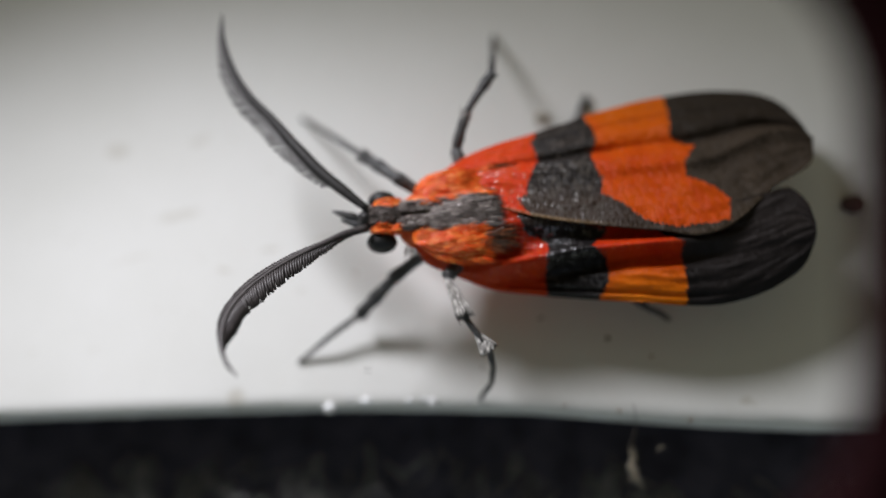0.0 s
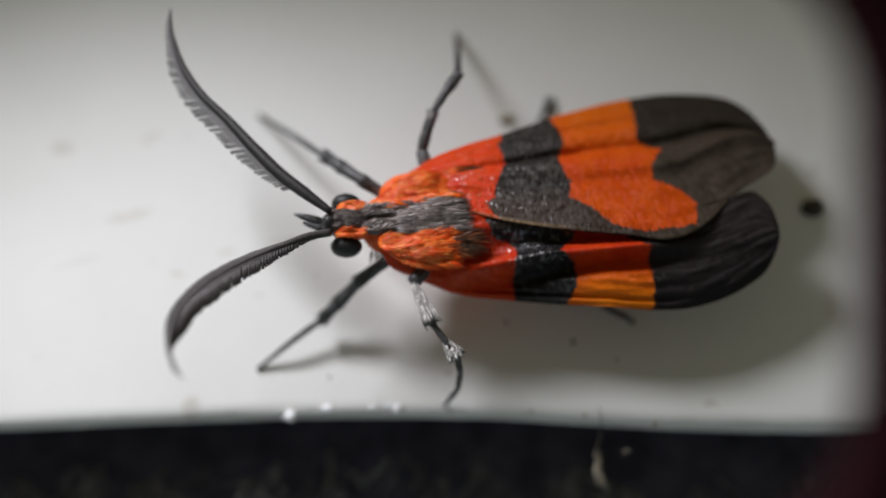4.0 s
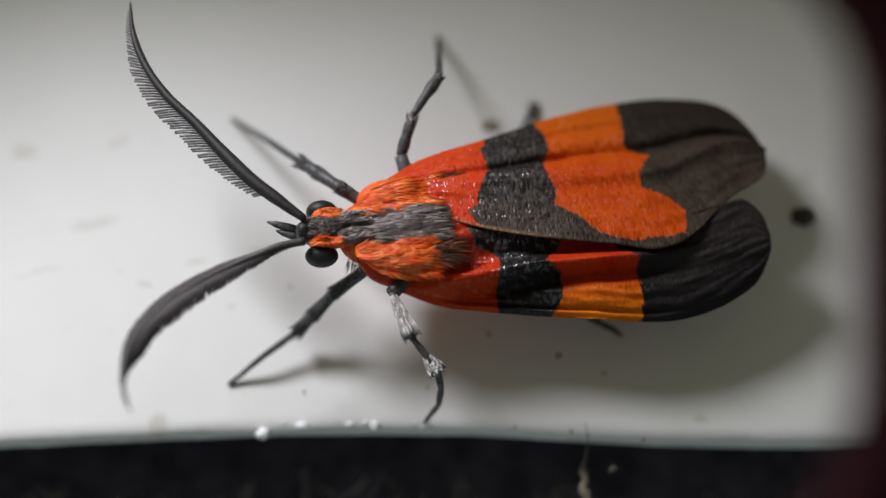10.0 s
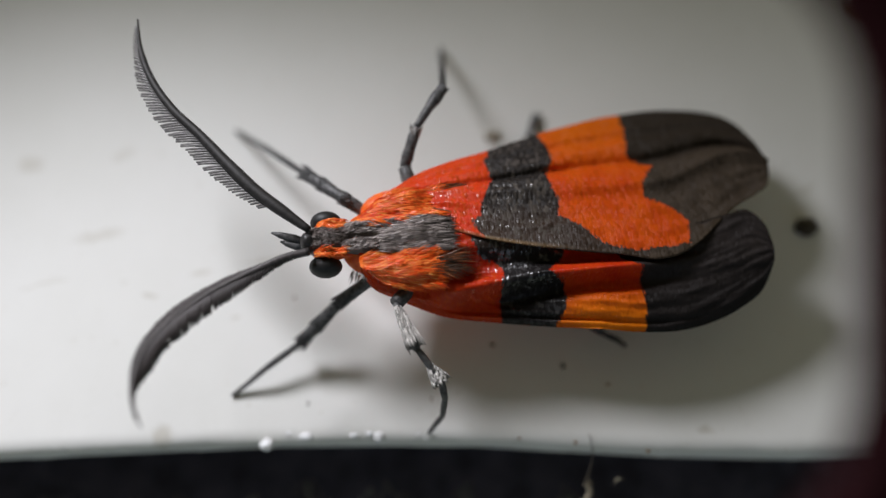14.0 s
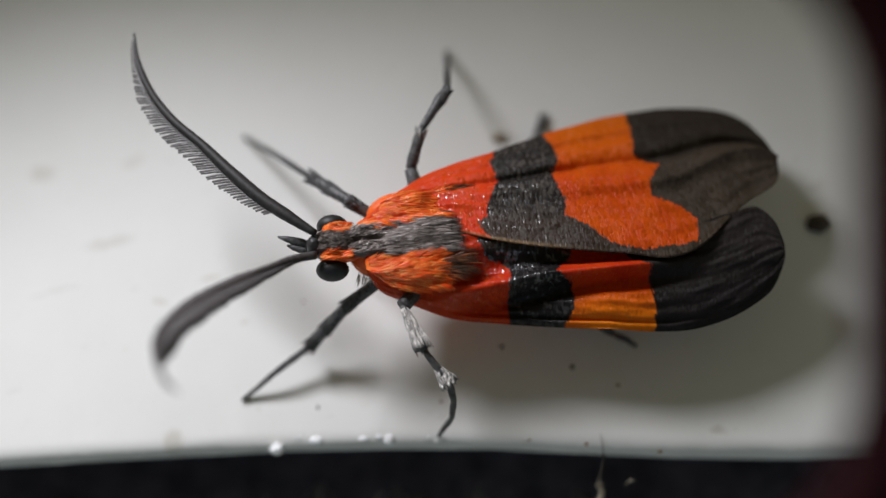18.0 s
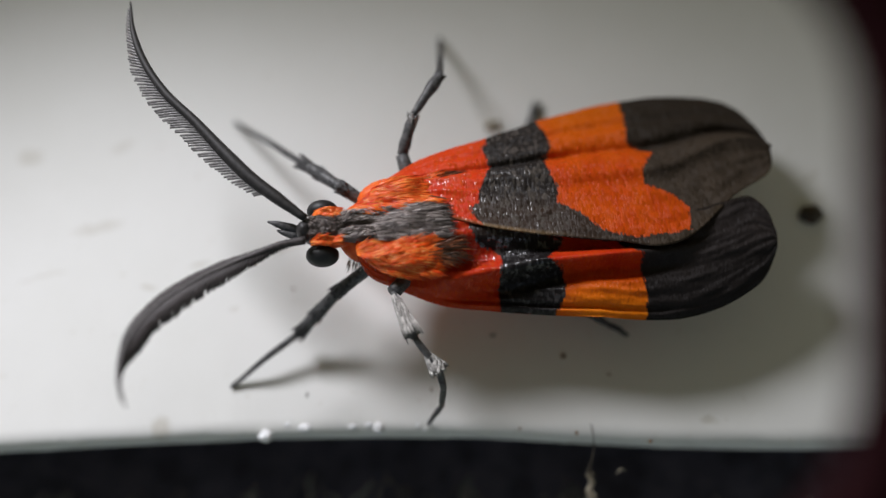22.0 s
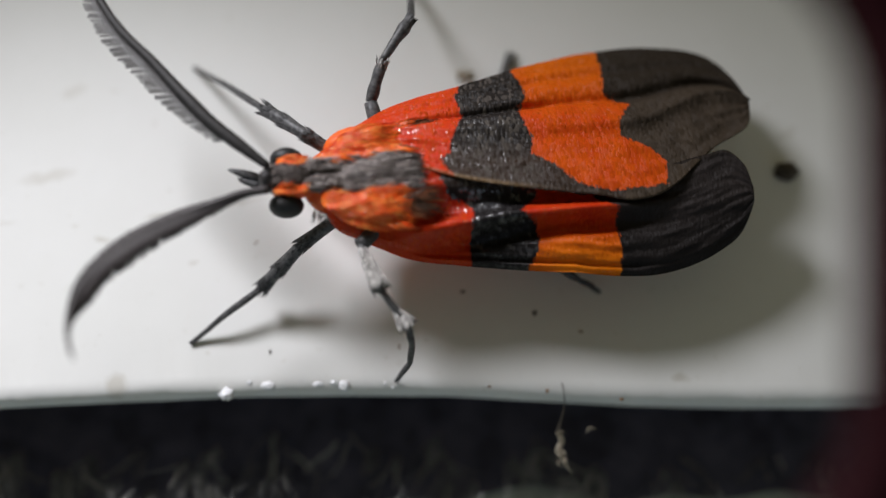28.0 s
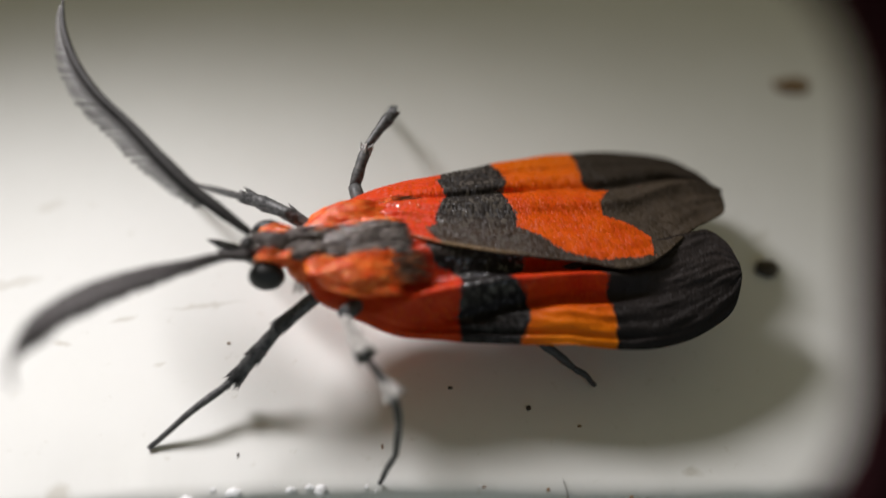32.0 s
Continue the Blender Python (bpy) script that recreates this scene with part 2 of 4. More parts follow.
PAINT = plate_paint()
# same wing scales twice; WING_S has the -y wing's shade painted into darker colours
WING_N = wing_scales("wing_scales_lit", (0.020, 0.016, 0.014), (0.105, 0.090, 0.082), (0.70, 0.068, 0.005), (0.80, 0.120, 0.007), (0.70, 0.038, 0.010), (0.84, 0.078, 0.014), (0.78, 0.165, 0.005), (0.040, 0.029, 0.020), 0.58, 1.0, 1.1)
WING_S = wing_scales("wing_scales_shaded", (0.012, 0.010, 0.010), (0.052, 0.048, 0.048), (0.64, 0.032, 0.006), (0.76, 0.066, 0.008), (0.52, 0.018, 0.006), (0.70, 0.045, 0.009), (0.90, 0.25, 0.006), (0.019, 0.015, 0.014), 0.3, 1.0, 1.6)
BLACK = two_tone("black_cuticle", (0.012, 0.011, 0.012), (0.035, 0.031, 0.030), 6000, 0.45, 0.00001)
LEG = two_tone("grey_leg_scales", (0.026, 0.026, 0.028), (0.115, 0.112, 0.112), 7000, 0.5, 0.00001)
SILVER = hair_mat("silver_scales", (0.07, 0.066, 0.062), (0.30, 0.285, 0.265), (0.82, 0.79, 0.75), 0.3)
EYE = two_tone("eye_facets", (0.006, 0.006, 0.006), (0.013, 0.012, 0.012), 12000, 0.55, 0.000004)


ORANGE = two_tone("orange_scales", (0.70, 0.065, 0.008), (0.86, 0.17, 0.012), 3000, 0.5, 0.00001)
GREY = two_tone("grey_scales", (0.045, 0.034, 0.030), (0.13, 0.105, 0.098), 4500, 0.45, 0.00001)
ORANGE_HAIR = hair_mat("orange_hair", (0.78, 0.052, 0.008), (0.90, 0.14, 0.010), (0.95, 0.36, 0.08), 0.26)
GREY_HAIR = hair_mat("grey_hair", (0.034, 0.028, 0.026), (0.16, 0.130, 0.120), (0.56, 0.49, 0.46), 0.25)
TAUPE_HAIR = hair_mat("taupe_hair", (0.045, 0.036, 0.032), (0.11, 0.088, 0.078), (0.20, 0.165, 0.15), 0.35)
BROWN_HAIR = hair_mat("brown_hair", (0.022, 0.016, 0.012), (0.075, 0.05, 0.036), (0.40, 0.12, 0.04), 0.35)
ANTENNA = two_tone("antenna_cuticle", (0.009, 0.008, 0.008), (0.028, 0.025, 0.024), 8000, 0.6)
BLADE = two_tone("antenna_blade", (0.030, 0.025, 0.025), (0.078, 0.067, 0.066), 8000, 0.5)
COMB = two_tone("antenna_comb", (0.10, 0.095, 0.093), (0.26, 0.25, 0.245), 8000, 0.4)
RUBBER = two_tone("black_rubber", (0.018, 0.017, 0.019), (0.035, 0.033, 0.036), 500, 0.8)
CARPET = two_tone("dark_carpet", (0.040, 0.038, 0.060), (0.090, 0.086, 0.128), 900, 0.95, 0.0002)

FLOOR = two_tone("greenish_floor", (0.46, 0.52, 0.44), (0.62, 0.68, 0.58), 150, 0.7, 0.0001)
RIM = two_tone("dark_red_plastic", (0.016, 0.0025, 0.004), (0.024, 0.004, 0.006), 600, 0.7, 0.00001, spec=0.08)
DIRT = two_tone("dark_dirt", (0.035, 0.028, 0.022), (0.10, 0.08, 0.06), 4000, 0.85, 0.00003)
STAIN = two_tone("brown_stain", (0.16, 0.09, 0.045), (0.30, 0.2, 0.11), 3000, 0.7, 0.00002)
STRAW = two_tone("dry_straw", (0.22, 0.18, 0.13), (0.52, 0.46, 0.36), 3000, 0.6, 0.00002)
BEAD = two_tone("paint_bead", (0.78, 0.79, 0.80), (0.86, 0.87, 0.88), 2000, 0.2)

LINT = hair_mat("pale_lint", (0.20, 0.19, 0.19), (0.55, 0.53, 0.52), (0.95, 0.93, 0.90), 0.2)
FIBRE = hair_mat("carpet_fibre", (0.03, 0.029, 0.032), (0.12, 0.117, 0.118), (0.88, 0.84, 0.76), 0.3)

# ---- mesh helpers ----


def mesh_of(name, verts, faces, mat, smooth=True):
    me = bpy.data.meshes.new(name)
    me.from_pydata([tuple(c * CM for c in v) for v in verts], [], faces)
    me.materials.append(mat)
    if smooth:
        me.shade_smooth()
    me.update()
    return me


def part(name, shape, mat, parent, label="", at=(0, 0, 0), smooth=True):
    ob = new(name, mesh_of(name, shape[0], shape[1], mat, smooth))
    ob.parent = parent
    ob.location = [c * CM for c in at]
    if label:
        tagged(ob, label)
    return ob


def joined(shapes):
    verts, faces = [], []
    for v, f in shapes:
        k = len(verts)
        verts += list(v)
        faces += [tuple(i + k for i in q) for q in f]
    return verts, faces


def spline(points, n):
    """n points on a smooth curve through the given ones."""
    p = np.array(points, float)
    t = np.r_[0, np.cumsum(np.linalg.norm(np.diff(p, axis=0), axis=1))]
    m = np.gradient(p, t, axis=0)
    out = []
    for s in np.linspace(0, t[-1], n):
        k = min(np.searchsorted(t, s, side="right") - 1, len(t) - 2)
        h = t[k + 1] - t[k]
        u = (s - t[k]) / h
        out.append((2 * u**3 - 3 * u**2 + 1) * p[k] + (u**3 - 2 * u**2 + u) * h * m[k] + (3 * u**2 - 2 * u**3) * p[k + 1] + (u**3 - u**2) * h * m[k + 1])
    return np.array(out)


def tube(points, radii, sides=8, flat=1.0, smooth_steps=0):
    """A tapered tube along points, closed at both ends."""
    pts = np.array(points, float)
    if smooth_steps:
        along = np.linspace(0, 1, len(pts))
        radii = np.interp(np.linspace(0, 1, smooth_steps), along, radii)
        pts = spline(pts, smooth_steps)
    ahead = np.gradient(pts, axis=0)
    verts, faces = [], []
    for p, a, r in zip(pts, ahead, radii):
        a = a / (np.linalg.norm(a) + 1e-12)
        side = np.cross(a, (0, 0, 1) if abs(a[2]) < 0.9 else (1, 0, 0))
        side /= np.linalg.norm(side)
        top = np.cross(side, a)
        for k in range(sides):
            w = 2 * math.pi * k / sides
            verts.append(tuple(p + r * (math.cos(w) * side + flat * math.sin(w) * top)))
    n = len(pts)
    for i in range(n - 1):
        for k in range(sides):
            a, b = i * sides + k, i * sides + (k + 1) % sides
            faces.append((a, b, b + sides, a + sides))
    faces.append(tuple(range(sides))[::-1])
    faces.append(tuple((n - 1) * sides + k for k in range(sides)))
    return verts, faces


def ball(centre, radii, rings=14, sides=20, rough=0.0, seed=0):
    rnd = random.Random(seed)
    verts, faces = [], []
    for i in range(rings + 1):
        th = math.pi * i / rings
        for k in range(sides):
            ph = 2 * math.pi * k / sides
            d = (math.sin(th) * math.cos(ph), math.sin(th) * math.sin(ph), math.cos(th))
            s = 1 + rough * (noise.noise(Vector(d) * 2.2 + Vector((seed * 3.1, 0, 0))) + 0.3 * rnd.uniform(-1, 1))
            verts.append(tuple(c + r * q * s for c, r, q in zip(centre, radii, d)))
    for i in range(rings):
        for k in range(sides):
            a, b = i * sides + k, i * sides + (k + 1) % sides
            faces.append((a, a + sides, b + sides, b))
    return verts, faces


def hair(root, way, length, width, droop=0.0, sides=3):
    """One tapered strand."""
    root, way = np.array(root, float), np.array(way, float)
    way /= np.linalg.norm(way)
    mid = root + way * length * 0.55 + np.array((0, 0, 0.25 * droop * length))
    end = root + way * length - np.array((0, 0, droop * length))
    return tube([root, mid, end], [width, width * 0.8, width * 0.12], sides)


# ---- the plate and what lies beyond its edge ----
EDGE_X = (-30.0, -4.0, -2.2, -1.5, -0.87, -0.5, -0.15, 0.2, 0.5, 0.85, 1.2, 1.8, 4.0, 30.0)
EDGE_Y = (-0.59, -0.475, -0.487, -0.496, -0.510, -0.53, -0.555, -0.595, -0.628, -0.658, -0.682, -0.72, -0.84, -2.0)


def edge_y(x):
    return float(np.interp(x, EDGE_X, EDGE_Y))


def build_plate():
    xs = np.r_[-30.0, -15.0, np.linspace(-4.0, -1.8, 12)[:-1], np.linspace(-1.8, 1.6, 420), np.linspace(1.6, 4.0, 12)[1:], 15.0, 30.0]
    prof = [(None, 0.0), (0.9, 0.0), (0.3, 0.0), (0.062, 0.0), (0.044, -0.0014), (0.029, -0.0050), (0.016, -0.012), (0.007, -0.022), (0.002, -0.036), (0.0, -0.06), (0.0, -0.11), (0.002, -0.145), (0.010, -0.163), (0.05, -0.17), (None, -0.17)]
    verts, faces = [], []
    for x in xs:
        e = edge_y(x)
        deep = 1 + 0.45 * np.interp(x, (-0.2, 0.7), (0, 1))
        for n, (d, z) in enumerate(prof):
            z *= deep
            y = 20.0 if d is None else e + d
            if 3 < n < 11:
                w = noise.noise(Vector((x * 5, n * 0.4, 1))) * 0.006 + noise.noise(Vector((x * 38, n * 1.4, 5))) * 0.004
                y += w
                z += 0.4 * w
            verts.append((x, y, z))
    k = len(prof)
    for i in range(len(xs) - 1):
        for j in range(k - 1):
            faces.append((i * k + j, i * k + j + 1, i * k + k + j + 1, i * k + k + j))
        faces.append((i * k + k - 1, i * k, i * k + k, i * k + 2 * k - 1))
    faces.append(tuple(range(k))[::-1])
    faces.append(tuple((len(xs) - 1) * k + j for j in range(k)))
    ob = new("painted_ledge", mesh_of("painted_ledge", verts, faces, PAINT))
    tagged(ob, "white painted metal ledge with a rough rounded edge", "ledge", kind="structure")
    base = new("rubber_seal", mesh_of("rubber_seal", *slab(-4.0, 4.0, lambda x: edge_y(x) + 0.14, lambda x: 3.9, -0.75, -0.16), RUBBER, False))
    tagged(base, "black rubber seal under the painted ledge", "seal", kind="structure")


def slab(x0, x1, y_lo, y_hi, z0, z1, n=40):
    verts, faces = [], []
    for x in np.linspace(x0, x1, n):
        for y, z in ((y_lo(x), z0), (y_hi(x), z0), (y_hi(x), z1), (y_lo(x), z1)):
            verts.append((x, y, z))
    for i in range(n - 1):
        for j in range(4):
            a, b = 4 * i + j, 4 * i + (j + 1) % 4
            faces.append((a, b, b + 4, a + 4))
    faces += [(3, 2, 1, 0), tuple(4 * (n - 1) + j for j in range(4))]
    return verts, faces


def build_carpet():
    ob = new("floor", mesh_of("floor", *slab(-60.0, 60.0, lambda x: -60.0, lambda x: 60.0, -1.95, -0.75), FLOOR, False))
    tagged(ob, "greenish grey floor below the ledge", "floor", kind="structure")
    ob = new("carpet_strip", mesh_of("carpet_strip", *slab(-4.0, 4.0, lambda x: edge_y(x) - float(np.interp(x, (-1.1, -0.6, -0.25, 0.2), (0.46, 0.41, 0.34, 0.31))) + 0.05 * noise.noise(Vector((x * 3, 0, 0))), lambda x: edge_y(x) + 0.13, -0.748, -0.62, 160), CARPET, False))
    tagged(ob, "black pile strip beside the ledge", "carpet", kind="structure")
    rnd = random.Random(4)
    strands = []
    for k in range(84):
        # tufts, closer together and taller towards -x
        x = -2.2 + 4.2 * rnd.random() ** 1.35
        thick = np.interp(x, (-1.2, -0.4, 0.6), (1.0, 0.75, 0.45))
        y = edge_y(x) - rnd.uniform(0.10, 0.34)
        fall = np.array((rnd.uniform(-0.7, 0.35), -1.0, rnd.uniform(0.0, 0.8)))
        z = -0.64 + 0.24 * thick * rnd.random() ** 2
        for _ in range(int(4 + 9 * thick * rnd.random())):
            lean = fall + np.array((rnd.uniform(-0.6, 0.6), rnd.uniform(-0.4, 0.4), rnd.uniform(-0.4, 0.4)))
            p = np.array((x + rnd.uniform(-0.03, 0.03), y + rnd.uniform(-0.03, 0.03), z))
            pts = [p]
            step = rnd.uniform(0.024, 0.058)
            for _ in range(5):
                lean = lean / np.linalg.norm(lean) + np.array((rnd.uniform(-0.55, 0.55), rnd.uniform(-0.3, 0.25), rnd.uniform(-0.45, 0.2)))
                p = p + lean / np.linalg.norm(lean) * step
                p[2] = max(p[2], -0.735)
                pts.append(p)
            w = rnd.uniform(0.0008, 0.0026)
            strands.append(tube(pts, [w, w, w, w * 0.9, w * 0.7, w * 0.3], 4, smooth_steps=9))
    v, f = joined(strands)
    tagged(new("carpet_fibres", mesh_of("carpet_fibres", v, f, FIBRE)), "loose grey fibres on the black pile strip", "fibres", kind="stuff")
    strands = []
    for n in range(26):
        # tangles of a few bright strands, the fuller ones towards -x
        x = -1.4 + 2.35 * ((n + rnd.random()) / 26) ** 1.15
        centre = np.array((x, edge_y(x) - rnd.uniform(0.25, 0.42), rnd.uniform(-0.42, -0.26)))
        fall = np.array((rnd.uniform(-0.6, 0.2), -1.0, rnd.uniform(0.0, 0.6)))
        for _ in range(rnd.choice((2, 3, 4, 6)) + (2 if x < -0.7 else 0)):
            p = centre + (rnd.uniform(-0.03, 0.03), rnd.uniform(-0.03, 0.03), rnd.uniform(-0.03, 0.03))
            lean, pts, step = fall, [p], rnd.uniform(0.008, 0.03)
            for _ in range(8):
                lean = lean / np.linalg.norm(lean) + np.array((rnd.uniform(-0.45, 0.45), rnd.uniform(-0.35, 0.3), rnd.uniform(-0.4, 0.25)))
                p = p + lean / np.linalg.norm(lean) * step
                pts.append(p)
            w = rnd.uniform(0.0004, 0.0011)
            strands.append(tube(pts, [w * 0.5, w, w, w, w * 1.3, w, w, w * 0.8, w * 0.3], 4, smooth_steps=22))
    v, f = joined(strands)
    tagged(new("carpet_lint", mesh_of("carpet_lint", v, f, LINT)), "shiny pale lint on the black pile strip", "lint", kind="stuff")


build_plate()
build_carpet()

# ---- the moth ----
moth = new("moth")
moth.empty_display_size = 0.002
tagged(moth, "orange and black banded moth with feathered antennae on a white ledge", "moth")

RIDGE_X, RIDGE_Z = (-0.7, -0.2, 0.13, 0.55, 0.92), (0.47, 0.475, 0.43, 0.365, 0.31)


def ridge(x):
    return np.interp(x, RIDGE_X, RIDGE_Z)


def distance_to(poly, x, y):
    """Signed distance to a closed outline, positive inside."""
    p = np.array(poly, float)
    q = np.roll(p, -1, 0)
    d, inside = np.full(x.shape, 9.0), np.zeros(x.shape, bool)
    for (ax, ay), (bx, by) in zip(p, q):
        ex, ey = bx - ax, by - ay
        t = np.clip(((x - ax) * ex + (y - ay) * ey) / (ex * ex + ey * ey + 1e-12), 0, 1)
        d = np.minimum(d, np.hypot(x - ax - t * ex, y - ay - t * ey))
        cross = (ay > y) != (by > y)
        with np.errstate(divide="ignore", invalid="ignore"):
            inside ^= cross & (x < ax + (y - ay) * ex / np.where(ey == 0, 1e-9, ey))
    return np.where(inside, d, -d)


def wing(name, inner, outer, height, bands, tips, mat, label, thick=0.006, nu=150, nv=70):
    ix, iy = np.array(inner).T
    ox, oy = np.array(outer).T
    x0, x1 = max(ix[0], ox[0]), min(ix[-1], ox[-1])
    u = np.sin(np.linspace(0, 1, nu) * math.pi / 2 * 0.999)
    u = 0.55 * u + 0.45 * (1 - np.cos(np.linspace(0, 1, nu) * math.pi)) / 2
    u = u / u[-1]

    def soft(px, py):
        c = spline(np.stack([px, py, 0 * px], 1), 900)
        k = np.argsort(c[:, 0])
        return lambda q: np.interp(q, c[k, 0], c[k, 1])

    fi, fo = soft(ix, iy), soft(ox, oy)
    xs = x0 + (x1 - x0) * u
    v = np.linspace(0, 1, nv)
    X = np.repeat(xs[:, None], nv, 1)
    V = np.repeat(v[None], nu, 0)
    Y = fi(xs)[:, None] * (1 - V) + fo(xs)[:, None] * V
    Z = height(X, Y, V)
    top = np.stack([X, Y, Z], -1).reshape(-1, 3)
    low = top - (0, 0, thick)
    n = nu * nv
    idx = np.arange(n).reshape(nu, nv)
    quads = np.stack([idx[:-1, :-1], idx[1:, :-1], idx[1:, 1:], idx[:-1, 1:]], -1).reshape(-1, 4)
    if outer[3][1] < inner[3][1]:
        quads = quads[:, ::-1]
    rim = np.r_[idx[:, 0], idx[-1, 1:], idx[::-1, -1][1:], idx[0, ::-1][1:-1]]
    faces = [tuple(q) for q in quads.tolist()] + [tuple(i + n for i in q[::-1]) for q in quads.tolist()]
    r2 = np.roll(rim, -1)
    faces += [(int(a), int(a + n), int(b + n), int(b)) for a, b in zip(rim, r2)]
    me = mesh_of(name, np.r_[top, low].tolist(), faces, mat)
    x, y = X.ravel(), Y.ravel()
    dark = np.max([distance_to(b, x, y) for b in bands], 0)
    tip = np.max([distance_to(b, x, y) for b in tips], 0)
    for key, val in (("dark", dark), ("tip", tip), ("costal", V.ravel()), ("along", x)):
        a = me.attributes.new(key, "FLOAT", "POINT")
        a.data.foreach_set("value", np.tile(val, 2).astype(np.float32))
    ob = new(name, me)
    ob.parent = moth
    tagged(ob, label)
    return ob


def bell(q, c, w):
    return np.exp(-(((q - c) / w) ** 2))


def height_right(X, Y, V):
    z = ridge(X) - 0.2 * np.maximum(Y, 0)
    z = z - 0.10 * np.clip(V - 0.82, 0, 1) ** 1.5 * 3
    grow = np.clip((X + 0.4) / 0.5, 0, 1)
    z = z + grow * (0.004 * bell(V, 0.28, 0.10) + 0.018 * bell(V, 0.50, 0.085) - 0.020 * bell(V, 0.635, 0.028) + 0.006 * bell(V, 0.72, 0.05) - 0.008 * bell(V, 0.82, 0.03) - 0.005 * bell(V, 0.91, 0.02))
    z = z + 0.010 * bell(V - 0.10 * X, 0.42, 0.03) * np.clip((X - 0.1) / 0.3, 0, 1)
    z = z + 0.007 * bell(V + 0.35 * X, 0.30, 0.045) * np.clip((0.1 - X) / 0.2, 0, 1) * np.clip((X + 0.4) / 0.2, 0, 1)
    z = z + 0.0018 * np.sin(V * 46) * np.clip((X - 0.35) / 0.2, 0, 1) * (V < 0.7)
    z = z + 0.005 * np.array([[noise.noise(Vector((8 * p, 14 * q, 7))) for p, q in zip(r, s)] for r, s in zip(X, V)])
    return z + 0.004


def height_left(X, Y, V):
    """A sharp fold runs along the wing, steep on its outer side; a hollow, a flat panel and a pleated hem follow it outwards."""
    z = ridge(X) - np.interp(X, (-0.3, -0.05, 0.25), (0.86, 0.66, 0.31)) * np.maximum(-Y, 0)
    grow = np.clip((X + 0.33) / 0.2, 0, 1) * np.clip((0.62 - X) / 0.32, 0.08, 1)
    d = Y - np.interp(X, (-0.35, -0.208, -0.05, 0.106, 0.32, 0.65), (-0.130, -0.122, -0.109, -0.092, -0.080, -0.062))
    fold = np.where(d > 0, bell(d, 0, 0.035), bell(d, 0, 0.013))
    z = z + grow * (0.047 * fold - 0.040 * bell(d, -0.036, 0.027) - (0.018 + 0.037 * np.clip((X - 0.02) / 0.15, 0, 1)) * bell(d, 0.072, 0.042))
    second = Y - np.interp(X, (-0.2, -0.06, 0.1), (-0.125, -0.170, -0.19))
    z = z + 0.010 * bell(second, 0, 0.009) * np.clip((X + 0.25) / 0.1, 0, 1) * np.clip((0.02 - X) / 0.1, 0, 1)
    z = z + grow * (0.012 * bell(V, 0.72, 0.11) - 0.016 * bell(V, 0.915, 0.020) + 0.004 * bell(V, 0.965, 0.02))
    z = z + 0.006 * np.array([[noise.noise(Vector((9 * p, 16 * q, 3))) for p, q in zip(r, s)] for r, s in zip(X, V)])
    z = z + 0.0009 * np.sin(V * 38 + 3 * X) * np.clip((X - 0.42) / 0.15, 0, 1)
    z = z - 0.05 * np.clip(V - 0.9, 0, 1) * 4
    return z - 0.012


INNER_R = [(-0.50, 0.10), (-0.35, 0.085), (-0.204, 0.054), (-0.067, 0.015), (0.126, -0.017), (0.324, -0.039), (0.452, -0.055), (0.52, -0.04), (0.585, -0.003), (0.674, 0.073), (0.755, 0.138), (0.83, 0.180), (0.88, 0.215), (0.902, 0.255), (0.9095, 0.30)]
OUTER_R = [(-0.50, 0.12), (-0.485, 0.139), (-0.439, 0.202), (-0.374, 0.244), (-0.308, 0.285), (-0.186, 0.331), (-0.07, 0.37), (0.111, 0.441), (0.257, 0.488), (0.407, 0.528), (0.536, 0.549), (0.645, 0.553), (0.751, 0.543), (0.825, 0.510), (0.865, 0.472), (0.891, 0.420), (0.904, 0.368), (0.9095, 0.325)]
INNER_L = [(-0.50, 0.02), (-0.3, 0.05), (-0.1, 0.06), (0.3, 0.06), (0.55, 0.06), (0.70, 0.10), (0.781, 0.115), (0.829, 0.068), (0.849, -0.011)]
OUTER_L = [(-0.50, -0.04), (-0.475, -0.079), (-0.391, -0.12), (-0.306, -0.155), (-0.221, -0.181), (-0.067, -0.206), (0.106, -0.232), (0.243, -0.249), (0.393, -0.263), (0.508, -0.263), (0.627, -0.239), (0.729, -0.197), (0.803, -0.146), (0.842, -0.079), (0.849, -0.02)]
BAND_R = [(-0.067, 0.42), (-0.067, 0.363), (-0.085, 0.313), (-0.067, 0.246), (-0.081, 0.213), (-0.107, 0.16), (-0.115, 0.107), (-0.14, 0.087), (-0.12, 0.04), (-0.03, -0.05), (0.3, -0.10), (0.5, -0.10), (0.45, -0.02), (0.362, -0.022), (0.273, 0.0), (0.21, 0.062), (0.139, 0.104), (0.15, 0.158), (0.128, 0.201), (0.118, 0.267), (0.143, 0.313), (0.137, 0.371), (0.11, 0.434), (0.11, 0.5)]
TIP_R = [(0.417, 0.62), (0.417, 0.528), (0.416, 0.434), (0.403, 0.343), (0.483, 0.292), (0.434, 0.223), (0.438, 0.168), (0.526, 0.124), (0.566, 0.081), (0.556, -0.003), (0.42, -0.02), (0.40, -0.12), (1.0, -0.12), (1.0, 0.62)]
BAND_L = [(-0.16, 0.09), (-0.146, 0.019), (-0.123, -0.027), (-0.062, -0.044), (-0.055, -0.076), (-0.062, -0.117), (-0.07, -0.165), (-0.067, -0.206), (-0.067, -0.3), (0.106, -0.3), (0.106, -0.232), (0.135, -0.195), (0.144, -0.138), (0.14, -0.105), (0.087, -0.079), (0.116, -0.047), (0.145, -0.023), (0.145, 0.09)]
